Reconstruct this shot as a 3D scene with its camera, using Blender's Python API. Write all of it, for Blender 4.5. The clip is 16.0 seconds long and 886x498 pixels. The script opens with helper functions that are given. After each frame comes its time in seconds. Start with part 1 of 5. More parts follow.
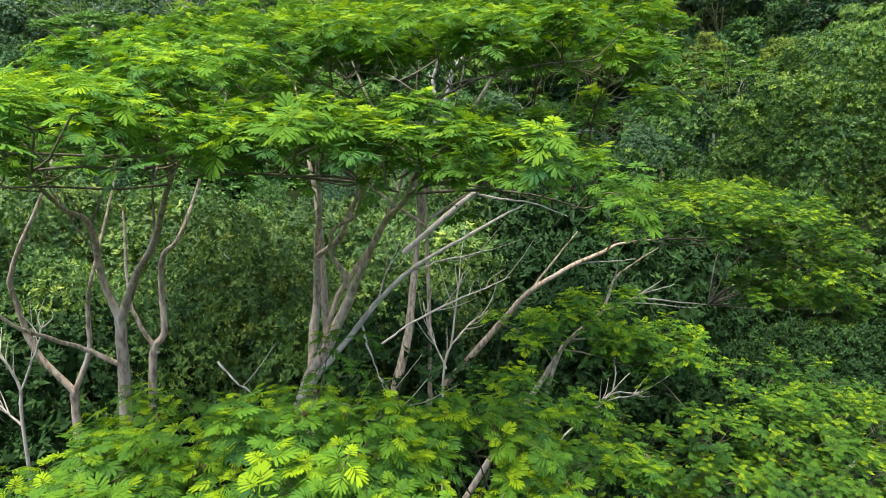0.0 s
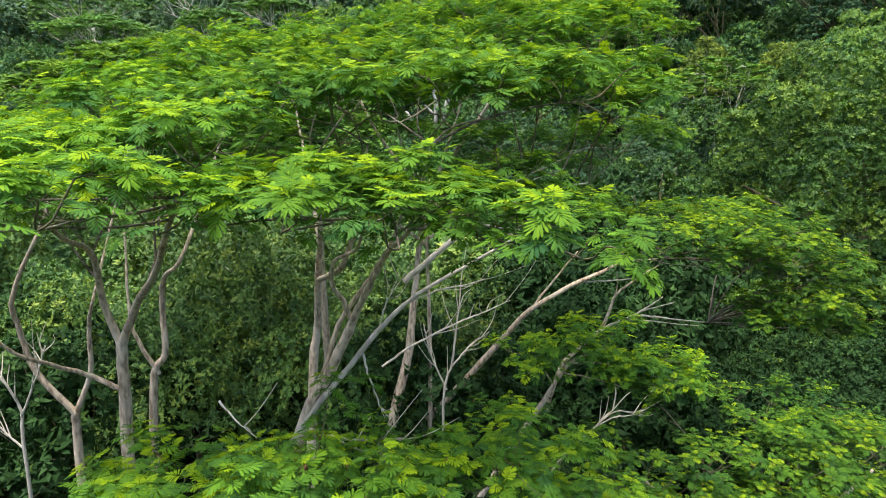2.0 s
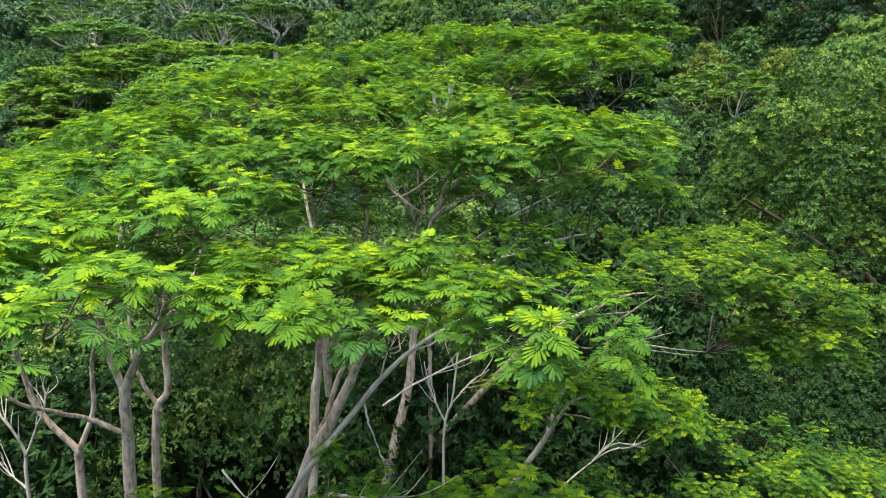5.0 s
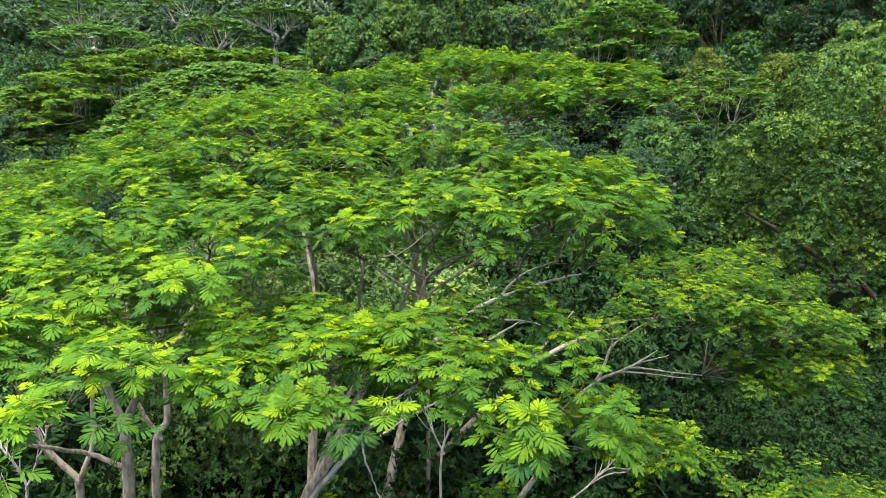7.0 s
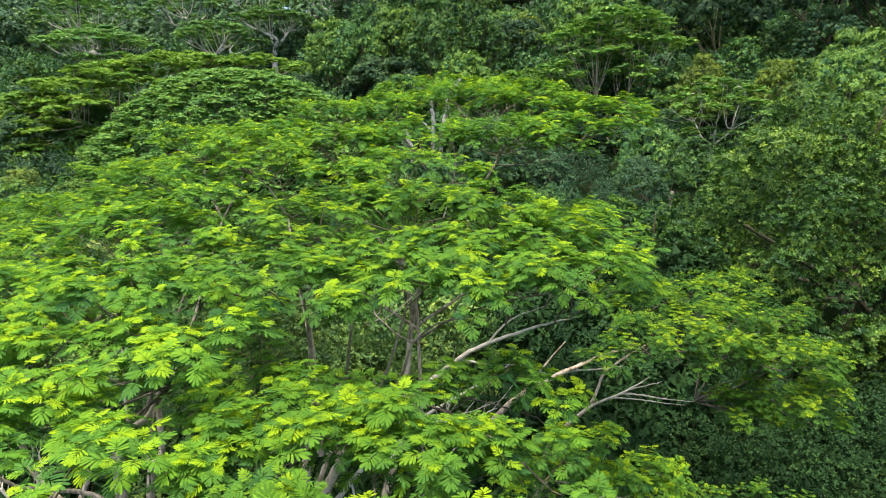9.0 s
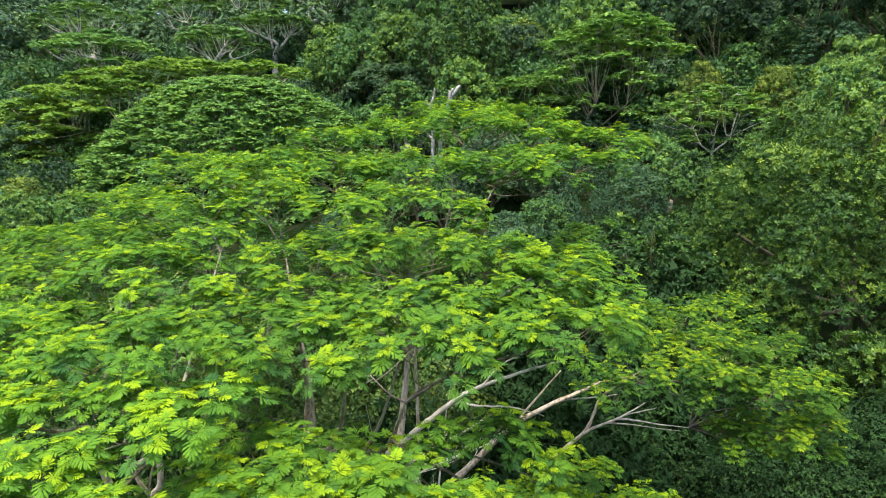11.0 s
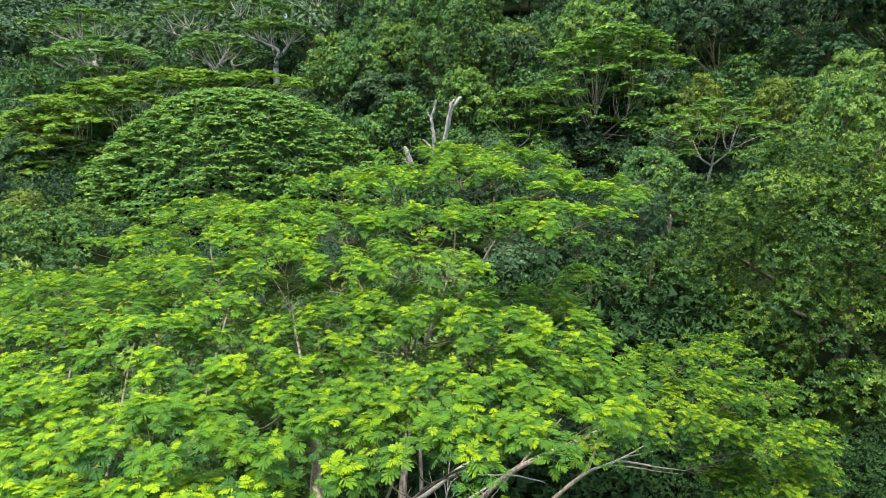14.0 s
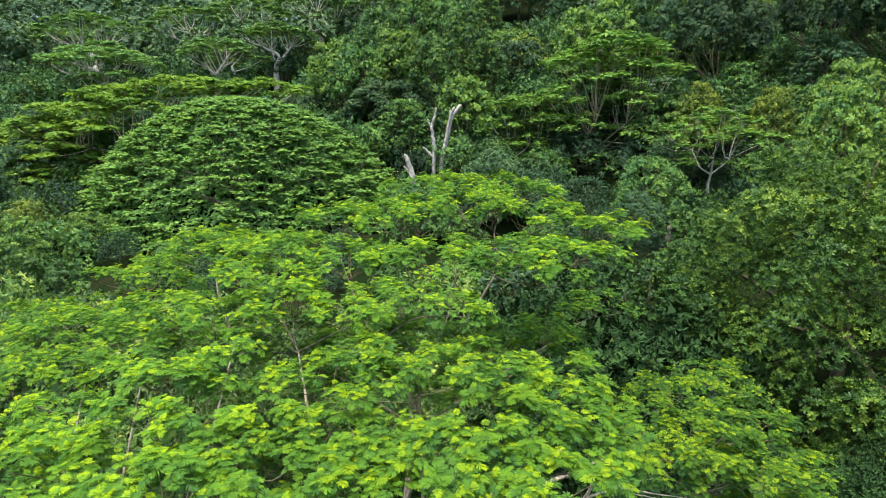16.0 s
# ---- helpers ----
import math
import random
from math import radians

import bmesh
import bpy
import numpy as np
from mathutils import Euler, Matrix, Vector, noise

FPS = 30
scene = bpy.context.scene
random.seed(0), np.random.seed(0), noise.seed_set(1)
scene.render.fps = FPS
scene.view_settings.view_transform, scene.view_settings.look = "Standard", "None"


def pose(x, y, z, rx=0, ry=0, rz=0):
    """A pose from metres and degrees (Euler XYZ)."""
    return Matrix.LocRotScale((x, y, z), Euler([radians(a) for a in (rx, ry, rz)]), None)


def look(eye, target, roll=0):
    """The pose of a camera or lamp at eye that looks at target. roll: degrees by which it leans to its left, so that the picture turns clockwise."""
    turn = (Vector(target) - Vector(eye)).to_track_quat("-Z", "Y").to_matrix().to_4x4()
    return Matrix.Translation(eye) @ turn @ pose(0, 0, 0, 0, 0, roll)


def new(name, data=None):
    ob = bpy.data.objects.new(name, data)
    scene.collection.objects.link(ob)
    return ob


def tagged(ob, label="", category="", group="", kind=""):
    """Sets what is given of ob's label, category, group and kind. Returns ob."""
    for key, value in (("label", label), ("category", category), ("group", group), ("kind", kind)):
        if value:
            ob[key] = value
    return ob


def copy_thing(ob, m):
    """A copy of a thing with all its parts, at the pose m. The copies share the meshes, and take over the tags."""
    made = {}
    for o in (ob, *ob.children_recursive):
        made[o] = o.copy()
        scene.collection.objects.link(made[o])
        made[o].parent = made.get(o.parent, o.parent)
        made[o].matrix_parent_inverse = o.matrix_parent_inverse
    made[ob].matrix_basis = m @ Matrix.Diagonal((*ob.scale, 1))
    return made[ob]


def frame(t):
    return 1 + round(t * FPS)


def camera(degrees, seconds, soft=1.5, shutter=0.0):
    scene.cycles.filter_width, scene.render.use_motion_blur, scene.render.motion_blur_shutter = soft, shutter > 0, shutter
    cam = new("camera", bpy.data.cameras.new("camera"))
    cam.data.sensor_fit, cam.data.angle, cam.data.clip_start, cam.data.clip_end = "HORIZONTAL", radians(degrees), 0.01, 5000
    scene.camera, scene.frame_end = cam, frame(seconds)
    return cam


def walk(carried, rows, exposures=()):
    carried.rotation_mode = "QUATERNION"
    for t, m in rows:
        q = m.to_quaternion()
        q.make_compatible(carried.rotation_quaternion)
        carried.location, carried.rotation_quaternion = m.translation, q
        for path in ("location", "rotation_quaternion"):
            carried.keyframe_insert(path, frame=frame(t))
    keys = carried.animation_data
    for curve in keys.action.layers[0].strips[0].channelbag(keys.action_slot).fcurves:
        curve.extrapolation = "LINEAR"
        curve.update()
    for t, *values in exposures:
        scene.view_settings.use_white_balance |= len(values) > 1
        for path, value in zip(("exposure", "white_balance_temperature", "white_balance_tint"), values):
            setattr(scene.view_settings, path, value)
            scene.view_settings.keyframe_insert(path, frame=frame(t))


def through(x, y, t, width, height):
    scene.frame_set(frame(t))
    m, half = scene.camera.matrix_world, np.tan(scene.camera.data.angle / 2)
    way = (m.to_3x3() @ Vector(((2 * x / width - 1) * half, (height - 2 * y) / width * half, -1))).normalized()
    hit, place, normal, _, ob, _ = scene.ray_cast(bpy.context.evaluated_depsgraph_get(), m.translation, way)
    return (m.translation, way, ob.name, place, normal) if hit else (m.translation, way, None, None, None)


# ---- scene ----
cam = camera(74.0, 16.0, soft=1.1)
METRES, EYE, TILT, LEAN, TURN = 8.0, 8.0, -10.3, 0.0, 0.0
ROWS = [
    (0, 0, 0, 0, 0, 0, -0),
    (0.5, 0.0007, -0.0017, 0.016, 0.0086, 0.0346, 0.01),
    (1, 0.0009, -0.0025, 0.0343, 0.0173, 0.0346, -0.03),
    (1.5, 0.0006, -0.0035, 0.0559, 0.0346, 0.0432, -0.05),
    (2, -0.0007, -0.0046, 0.0802, 0.0346, 0.0346, -0.08),
    (2.5, -0.0013, -0.006, 0.1029, 0.0605, 0.0605, -0.06),
    (3, -0.0002, -0.008, 0.126, 0.0777, 0.0777, -0.03),
    (3.5, 0.0007, -0.0091, 0.1502, 0.0605, 0.0432, -0.06),
    (4, -0.002, -0.0096, 0.1744, 0.0432, 0.0086, -0.08),
    (6.5, 0.0063, -0.036, 0.3141, 0.0432, -0.0691, 0.03),
    (7, 0.011, -0.0407, 0.3448, 0.0432, -0.0864, 0.03),
    (7.5, 0.0174, -0.0463, 0.3771, 0.0432, -0.095, 0.05),
    (8, 0.0262, -0.053, 0.4095, 0.0432, -0.1037, 0.06),
    (8.5, 0.0341, -0.0573, 0.4442, 0.0259, -0.1209, 0.03),
    (9, 0.0394, -0.0597, 0.4797, 0.0086, -0.1555, 0.01),
    (11.5, 0.0565, -0.0871, 0.6407, 0.0518, -0.095, -0.01),
    (12, 0.0561, -0.094, 0.6779, 0.0605, -0.1037, -0.04),
    (12.5, 0.0561, -0.1037, 0.7168, 0.0691, -0.1037, -0.07),
    (13, 0.054, -0.1135, 0.7552, 0.0691, -0.0864, -0.07),
    (13.5, 0.0488, -0.1228, 0.7931, 0.0605, -0.0691, -0.11),
    (14, 0.0414, -0.133, 0.8285, 0.0346, -0.0605, -0.14),
    (14.5, 0.0338, -0.1444, 0.8635, 0.0173, -0.0346, -0.17),
    (15, 0.0275, -0.1551, 0.8992, 0.0086, -0.0259, -0.17),
    (15.5, 0.0254, -0.1661, 0.938, 0, -0.0173, -0.15),
    (16, 0.0296, -0.1783, 0.9775, -0.0086, -0.0086, -0.17),
]
walk(cam, [(t, pose(0, 0, EYE, TILT, LEAN, TURN) @ pose(METRES * x, METRES * y, METRES * z, 90 + pitch, roll, yaw)) for t, x, y, z, yaw, pitch, roll in ROWS])

EXPO = 1.0
scene.view_settings.exposure = EXPO

# ---- world, sun ----
SUN_EL, SUN_AZ = 76.0, 215.0          # height, and compass turn from +y towards +x
world = bpy.data.worlds.new("sky")
scene.world = world
world.use_nodes = True
wn = world.node_tree.nodes
sky = wn.new("ShaderNodeTexSky")
sky.sky_type, sky.sun_disc = "NISHITA", False
sky.sun_elevation, sky.sun_rotation = radians(SUN_EL), radians(SUN_AZ)
sky.air_density, sky.dust_density = 1.0, 3.0
world.node_tree.links.new(sky.outputs[0], wn["Background"].inputs[0])
wn["Background"].inputs[1].default_value = 0.15
sun = new("sun", bpy.data.lights.new("sun", "SUN"))
sun.data.energy, sun.data.angle, sun.data.color = 2.75, radians(24), (1.0, 0.96, 0.88)
a, e = radians(SUN_AZ), radians(SUN_EL)
sun.matrix_world = look(Vector((math.sin(a) * math.cos(e), math.cos(a) * math.cos(e), math.sin(e))) * 200, (0, 0, 0))


# ---- materials ----
def nodes_of(name):
    m = bpy.data.materials.new(name)
    m.use_nodes = True
    t = m.node_tree
    return m, t, t.nodes, t.links, t.nodes["Principled BSDF"]


def ramp(n, stops):
    r = n.new("ShaderNodeValToRGB")
    while len(r.color_ramp.elements) < len(stops):
        r.color_ramp.elements.new(0.5)
    for el, (p, c) in zip(r.color_ramp.elements, stops):
        el.position, el.color = p, (*c, 1)
    return r


def leaf_material(name, old, mid, young, through=0.35, rough=0.45, scale=0.6, spread=0.35, vary=0.12, gloss=0.15):
    """Leaf: colour by age (set low inside crowns as painted shade), mottled over the crown, partly letting light
    through.
    """
    m, t, n, l, b = nodes_of(name)
    at = n.new("ShaderNodeAttribute")
    at.attribute_name = "age"
    geo, ob = n.new("ShaderNodeNewGeometry"), n.new("ShaderNodeObjectInfo")
    tex = n.new("ShaderNodeTexNoise")
    tex.inputs["Scale"].default_value, tex.inputs["Detail"].default_value = scale, 3
    l.new(geo.outputs["Position"], tex.inputs["Vector"])
    add = n.new("ShaderNodeMath")
    add.operation = "MULTIPLY_ADD"
    l.new(tex.outputs[0], add.inputs[0])
    add.inputs[1].default_value = spread
    l.new(at.outputs["Fac"], add.inputs[2])
    isl = n.new("ShaderNodeMath")
    isl.operation = "MULTIPLY_ADD"
    l.new(geo.outputs["Random Per Island"], isl.inputs[0])
    isl.inputs[1].default_value = 0.15
    l.new(add.outputs[0], isl.inputs[2])
    sub = n.new("ShaderNodeMath")
    sub.operation = "SUBTRACT"
    l.new(isl.outputs[0], sub.inputs[0])
    sub.inputs[1].default_value = spread * 0.5 + 0.06
    r = ramp(n, [(0.0, old), (0.5, mid), (1.0, young)])
    l.new(sub.outputs[0], r.inputs[0])
    hsv = n.new("ShaderNodeHueSaturation")
    rng_ = n.new("ShaderNodeMapRange")
    rng_.inputs[3].default_value, rng_.inputs[4].default_value = 1 - vary, 1 + vary
    l.new(ob.outputs["Random"], rng_.inputs[0])
    l.new(rng_.outputs[0], hsv.inputs["Value"])
    l.new(r.outputs[0], hsv.inputs["Color"])
    l.new(hsv.outputs[0], b.inputs["Base Color"])
    b.inputs["Roughness"].default_value = rough
    b.inputs["Specular IOR Level"].default_value = gloss
    tr = n.new("ShaderNodeBsdfTranslucent")
    mul = n.new("ShaderNodeMixRGB")
    mul.blend_type = "MULTIPLY"
    mul.inputs[0].default_value = 1.0
    mul.inputs[2].default_value = (1.25, 1.2, 0.6, 1)
    l.new(hsv.outputs[0], mul.inputs[1])
    l.new(mul.outputs[0], tr.inputs[0])
    mix = n.new("ShaderNodeMixShader")
    mix.inputs[0].default_value = through
    l.new(b.outputs[0], mix.inputs[1])
    l.new(tr.outputs[0], mix.inputs[2])
    l.new(mix.outputs[0], n["Material Output"].inputs[0])
    return m


def bark_material(name, dark, light, lichen, bump=0.5, scale=6.0):
    m, t, n, l, b = nodes_of(name)
    geo = n.new("ShaderNodeNewGeometry")
    mp = n.new("ShaderNodeMapping")
    mp.inputs["Scale"].default_value = (1, 1, 0.3)
    l.new(geo.outputs["Position"], mp.inputs[0])
    n1, n2, n3 = (n.new("ShaderNodeTexNoise") for _ in range(3))
    for q, s, d in ((n1, scale, 6), (n2, 1.1, 3), (n3, scale * 5, 4)):
        q.inputs["Scale"].default_value, q.inputs["Detail"].default_value = s, d
    l.new(mp.outputs[0], n1.inputs[0])
    l.new(geo.outputs["Position"], n2.inputs[0])
    l.new(mp.outputs[0], n3.inputs[0])
    r = ramp(n, [(0.36, dark), (0.58, light)])
    l.new(n1.outputs[0], r.inputs[0])
    r2 = ramp(n, [(0.52, (0, 0, 0)), (0.68, (0.8, 0.8, 0.8))])
    l.new(n2.outputs[0], r2.inputs[0])
    mx = n.new("ShaderNodeMixRGB")
    l.new(r2.outputs[0], mx.inputs[0])
    l.new(r.outputs[0], mx.inputs[1])
    mx.inputs[2].default_value = (*lichen, 1)
    l.new(mx.outputs[0], b.inputs["Base Color"])
    b.inputs["Roughness"].default_value = 0.85
    bp = n.new("ShaderNodeBump")
    bp.inputs["Strength"].default_value, bp.inputs["Distance"].default_value = bump, 0.02
    l.new(n3.outputs[0], bp.inputs["Height"])
    l.new(bp.outputs[0], b.inputs["Normal"])
    return m


def ground_material():
    m, t, n, l, b = nodes_of("forest_floor")
    geo = n.new("ShaderNodeNewGeometry")
    a1, a2 = n.new("ShaderNodeTexNoise"), n.new("ShaderNodeTexNoise")
    a1.inputs["Scale"].default_value, a1.inputs["Detail"].default_value = 0.4, 8
    a2.inputs["Scale"].default_value, a2.inputs["Detail"].default_value = 7, 6
    for q in (a1, a2):
        l.new(geo.outputs["Position"], q.inputs[0])
    r1 = ramp(n, [(0.45, (0.010, 0.022, 0.006)), (0.75, (0.030, 0.030, 0.014))])
    l.new(a1.outputs[0], r1.inputs[0])
    r2 = ramp(n, [(0.3, (0.5, 0.5, 0.5)), (0.7, (1.2, 1.2, 1.1))])
    l.new(a2.outputs[0], r2.inputs[0])
    mx = n.new("ShaderNodeMixRGB")
    mx.blend_type, mx.inputs[0].default_value = "MULTIPLY", 1
    l.new(r1.outputs[0], mx.inputs[1])
    l.new(r2.outputs[0], mx.inputs[2])
    l.new(mx.outputs[0], b.inputs["Base Color"])
    b.inputs["Roughness"].default_value = 0.95
    b.inputs["Specular IOR Level"].default_value = 0.03
    bp = n.new("ShaderNodeBump")
    bp.inputs["Strength"].default_value = 0.8
    l.new(a2.outputs[0], bp.inputs["Height"])
    l.new(bp.outputs[0], b.inputs["Normal"])
    return m


FEATHER = leaf_material("feathery_leaf", (0.044, 0.134, 0.044), (0.142, 0.305, 0.028), (0.350, 0.510, 0.016), 0.30, 0.6, gloss=0.05)
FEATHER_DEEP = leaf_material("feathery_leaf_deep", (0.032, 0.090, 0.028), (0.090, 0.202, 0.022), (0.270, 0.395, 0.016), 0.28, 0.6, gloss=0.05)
GLOSSY = leaf_material("glossy_leaf", (0.026, 0.072, 0.020), (0.086, 0.184, 0.028), (0.275, 0.400, 0.042), 0.10, 0.42, gloss=0.2)
BUSH = leaf_material("bush_leaf", (0.056, 0.124, 0.040), (0.138, 0.246, 0.056), (0.335, 0.415, 0.072), 0.2, 0.5, vary=0.3, gloss=0.2)
PARASOL = leaf_material("parasol_leaf", (0.088, 0.205, 0.070), (0.175, 0.345, 0.084), (0.285, 0.455, 0.070), 0.25, 0.55, 0.12, gloss=0.15)
PARASOL_FRESH = leaf_material("parasol_fresh_leaf", (0.080, 0.180, 0.052), (0.170, 0.330, 0.056), (0.335, 0.495, 0.050), 0.28, 0.55, 0.12, gloss=0.12)
WOODS = leaf_material("woods_leaf", (0.042, 0.108, 0.042), (0.100, 0.212, 0.054), (0.230, 0.350, 0.056), 0.16, 0.5, 0.1, vary=0.38, gloss=0.15)
# Bluer, greyer dark green: distance haze is mixed into this leaf colour.
WOODS_DARK_HAZED = leaf_material("woods_dark_hazed_leaf", (0.042, 0.096, 0.048), (0.084, 0.164, 0.068), (0.165, 0.260, 0.080), 0.16, 0.55, 0.1, vary=0.38, gloss=0.15)
WOODS_YELLOW = leaf_material("woods_yellow_leaf", (0.100, 0.155, 0.036), (0.180, 0.260, 0.044), (0.350, 0.430, 0.046), 0.2, 0.6, 0.1, vary=0.2)
BARK = bark_material("smooth_pale_bark", (0.36, 0.255, 0.172), (0.80, 0.635, 0.475), (0.80, 0.69, 0.56), 0.9, 11.0)
BARK_PALE = bark_material("dead_pale_wood", (0.48, 0.415, 0.345), (0.76, 0.68, 0.58), (0.66, 0.59, 0.51))
# Browner bark for upper limbs, with crown shade put into the colour.
BARK_MID = bark_material("bark_part_shaded", (0.29, 0.222, 0.165), (0.62, 0.51, 0.40), (0.44, 0.38, 0.30), 0.8, 11.0)
# Very dark bark: the shade under the leaf layers is put into it.
BARK_SHADE = bark_material("bark_darkened_as_shaded", (0.075, 0.058, 0.045), (0.22, 0.175, 0.14), (0.27, 0.26, 0.21), 0.6, 9.0)
# Bush leaf darkened to paint in the deep shade below the feathery trees.
SHADED_LEAF = leaf_material("shaded_bush_leaf", (0.024, 0.056, 0.019), (0.046, 0.102, 0.028), (0.10, 0.17, 0.03), 0.05, 0.5, gloss=0.05)
BARK_DARK = bark_material("twig_bark", (0.075, 0.070, 0.035), (0.17, 0.15, 0.075), (0.20, 0.18, 0.14))
SNAG = bark_material("bleached_wood", (0.26, 0.24, 0.21), (0.54, 0.50, 0.455), (0.46, 0.41, 0.36), 0.6, 2.0)
POD = bark_material("dry_pod", (0.16, 0.07, 0.03), (0.34, 0.17, 0.08), (0.40, 0.26, 0.12), 0.2)
SOIL = ground_material()


# ---- building helpers ----
def mesh_of(name, verts, faces, material, age=None, smooth=False):
    """A mesh from arrays; every face has the same number of corners. age: one number a vertex."""
    verts, faces = np.asarray(verts, np.float32), np.asarray(faces, np.int32)
    me = bpy.data.meshes.new(name)
    k, nf = faces.shape[1], len(faces)
    me.vertices.add(len(verts))
    me.vertices.foreach_set("co", verts.ravel())
    me.loops.add(nf * k)
    me.loops.foreach_set("vertex_index", faces.ravel())
    me.polygons.add(nf)
    me.polygons.foreach_set("loop_start", np.arange(0, nf * k, k, dtype=np.int32))
    if smooth:
        me.polygons.foreach_set("use_smooth", np.ones(nf, bool))
    if age is not None:
        me.attributes.new("age", "FLOAT", "POINT").data.foreach_set("value", np.asarray(age, np.float32))
    me.materials.append(material)
    me.update(calc_edges=True)
    return me


def part(name, mesh, parent, label=""):
    ob = new(name, mesh)
    ob.parent = parent
    return tagged(ob, label)


def thing(name, at, label, category, group=""):
    ob = new(name)
    ob.empty_display_size = 0.2
    ob.location = at
    return tagged(ob, label, category, group)


def smooth_path(pts, per=4):
    """A soft line through the points."""
    p = np.array(pts, float)
    q = np.vstack([2 * p[0] - p[1], p, 2 * p[-1] - p[-2]])
    out = []
    for i in range(1, len(q) - 2):
        for u in np.arange(per) / per:
            a_, b_, c_, d_ = q[i - 1], q[i], q[i + 1], q[i + 2]
            out.append(0.5 * (2 * b_ + (c_ - a_) * u + (2 * a_ - 5 * b_ + 4 * c_ - d_) * u ** 2 + (3 * b_ - a_ - 3 * c_ + d_) * u ** 3))
    out.append(p[-1])
    return np.array(out)


def tube(path, r0, r1, sides=8, rng=None, rough=0.05):
    """Rings along a path, tapering, a little uneven, closed at the tip. Returns vertices and quads."""
    path = np.asarray(path, float)
    n = len(path)
    tan = np.gradient(path, axis=0)
    tan /= np.linalg.norm(tan, axis=1)[:, None] + 1e-9
    ref = np.array([0.0, 1.0, 0.05]) if abs(tan[0][2]) > 0.7 else np.array([0.0, 0.0, 1.0])
    u = np.cross(tan, ref)
    u /= np.linalg.norm(u, axis=1)[:, None] + 1e-9
    v = np.cross(tan, u)
    ang = np.arange(sides) * 2 * np.pi / sides
    rad = np.linspace(1, 0, n)[:, None] ** 0.8 * (r0 - r1) + r1
    if rng is not None:
        rad = rad * (1 + rough * rng.standard_normal((n, sides)))
    ring = path[:, None, :] + rad[..., None] * (np.cos(ang)[None, :, None] * u[:, None, :] + np.sin(ang)[None, :, None] * v[:, None, :])
    vs = np.vstack([ring.reshape(-1, 3), path[-1:] + tan[-1:] * r1])
    i = np.arange(n - 1)[:, None] * sides
    j = np.arange(sides)[None, :]
    j2 = (j + 1) % sides
    quads = np.stack([i + j, i + j2, i + sides + j2, i + sides + j], -1).reshape(-1, 4)
    e = (n - 1) * sides
    cap = np.stack([e + j[0], e + j2[0], np.full(sides, n * sides), np.full(sides, n * sides)], -1)
    return vs, quads, cap


def tubes(name, specs, material, rng):
    """Several joined tubes as one mesh; specs: (path, r0, r1, sides)."""
    V, T, off = [], [], 0
    for path, r0, r1, sides in specs:
        vs, qd, cap = tube(path, r0, r1, sides, rng)
        V.append(vs)
        T.append(np.vstack([qd[:, [0, 1, 2]], qd[:, [0, 2, 3]], cap[:, :3]]) + off)
        off += len(vs)
    return mesh_of(name, np.vstack(V), np.vstack(T), material, smooth=True)


# ---- leaf shapes: x along the leaf, z up ----
def feather_leaf(rng, pairs=5, fine=True, length=0.225):
    """A twice-feathered leaf: a bowed stalk with pairs of long round-tipped blades set apart like fingers."""
    V, T = [], []
    up = np.array([0, 0, 1.0])

    def blade(base, way, lng, wid, drop, lift):
        o = len(V)
        side = np.cross(up, way)
        side = side / np.linalg.norm(side) + up * lift
        if fine:
            V.append(base)
            for s, w_ in ((0.30, 0.78), (0.80, 1.0)):
                c = base + way * lng * s - up * drop * lng * s * s
                V.extend([c + side * wid * w_, c - side * wid * w_])
            V.append(base + way * lng - up * drop * lng)
            T.extend([(o, o + 2, o + 1), (o + 1, o + 2, o + 4), (o + 1, o + 4, o + 3), (o + 3, o + 4, o + 5)])
        else:
            c = base + way * lng * 0.68 - up * drop * lng * 0.46
            V.extend([base, c + side * wid, base + way * lng - up * drop * lng, c - side * wid])
            T.extend([(o, o + 3, o + 2), (o, o + 2, o + 1)])

    bow = rng.uniform(0.03, 0.24)
    step = 0.70 / pairs
    for i in range(pairs):
        s = 0.24 + step * (i + 0.9)
        z = 0.10 * s - bow * s * s
        lng = length * (0.47 + 0.20 * math.sin(math.pi * min(1, 0.2 + 0.75 * i / pairs))) * rng.uniform(0.9, 1.08)
        for sd in (-1, 1):
            aim = radians(76 - 58 * (i / max(1, pairs - 1)) ** 0.9 + rng.uniform(-6, 6))
            way = np.array([math.cos(aim), sd * math.sin(aim), 0.10 - 1.2 * bow * s])
            blade(np.array([length * (s + rng.uniform(-0.015, 0.015)), 0, length * z]), way / np.linalg.norm(way), lng, length * (0.080 if fine else 0.096) * 5 / (pairs + 0.4), rng.uniform(0.06, 0.30), sd * rng.uniform(-0.25, 0.1))
    o = len(V)
    V.extend([np.array(q) for q in ((0, 0.005, 0), (0, -0.005, 0), (length * 0.9, 0, length * (0.09 - 0.8 * bow)), (length * 0.5, 0, length * (0.05 - bow * 0.25) + 0.008))])
    T.extend([(o, o + 1, o + 3), (o + 3, o + 1, o + 2)])
    return np.array(V), np.array(T)


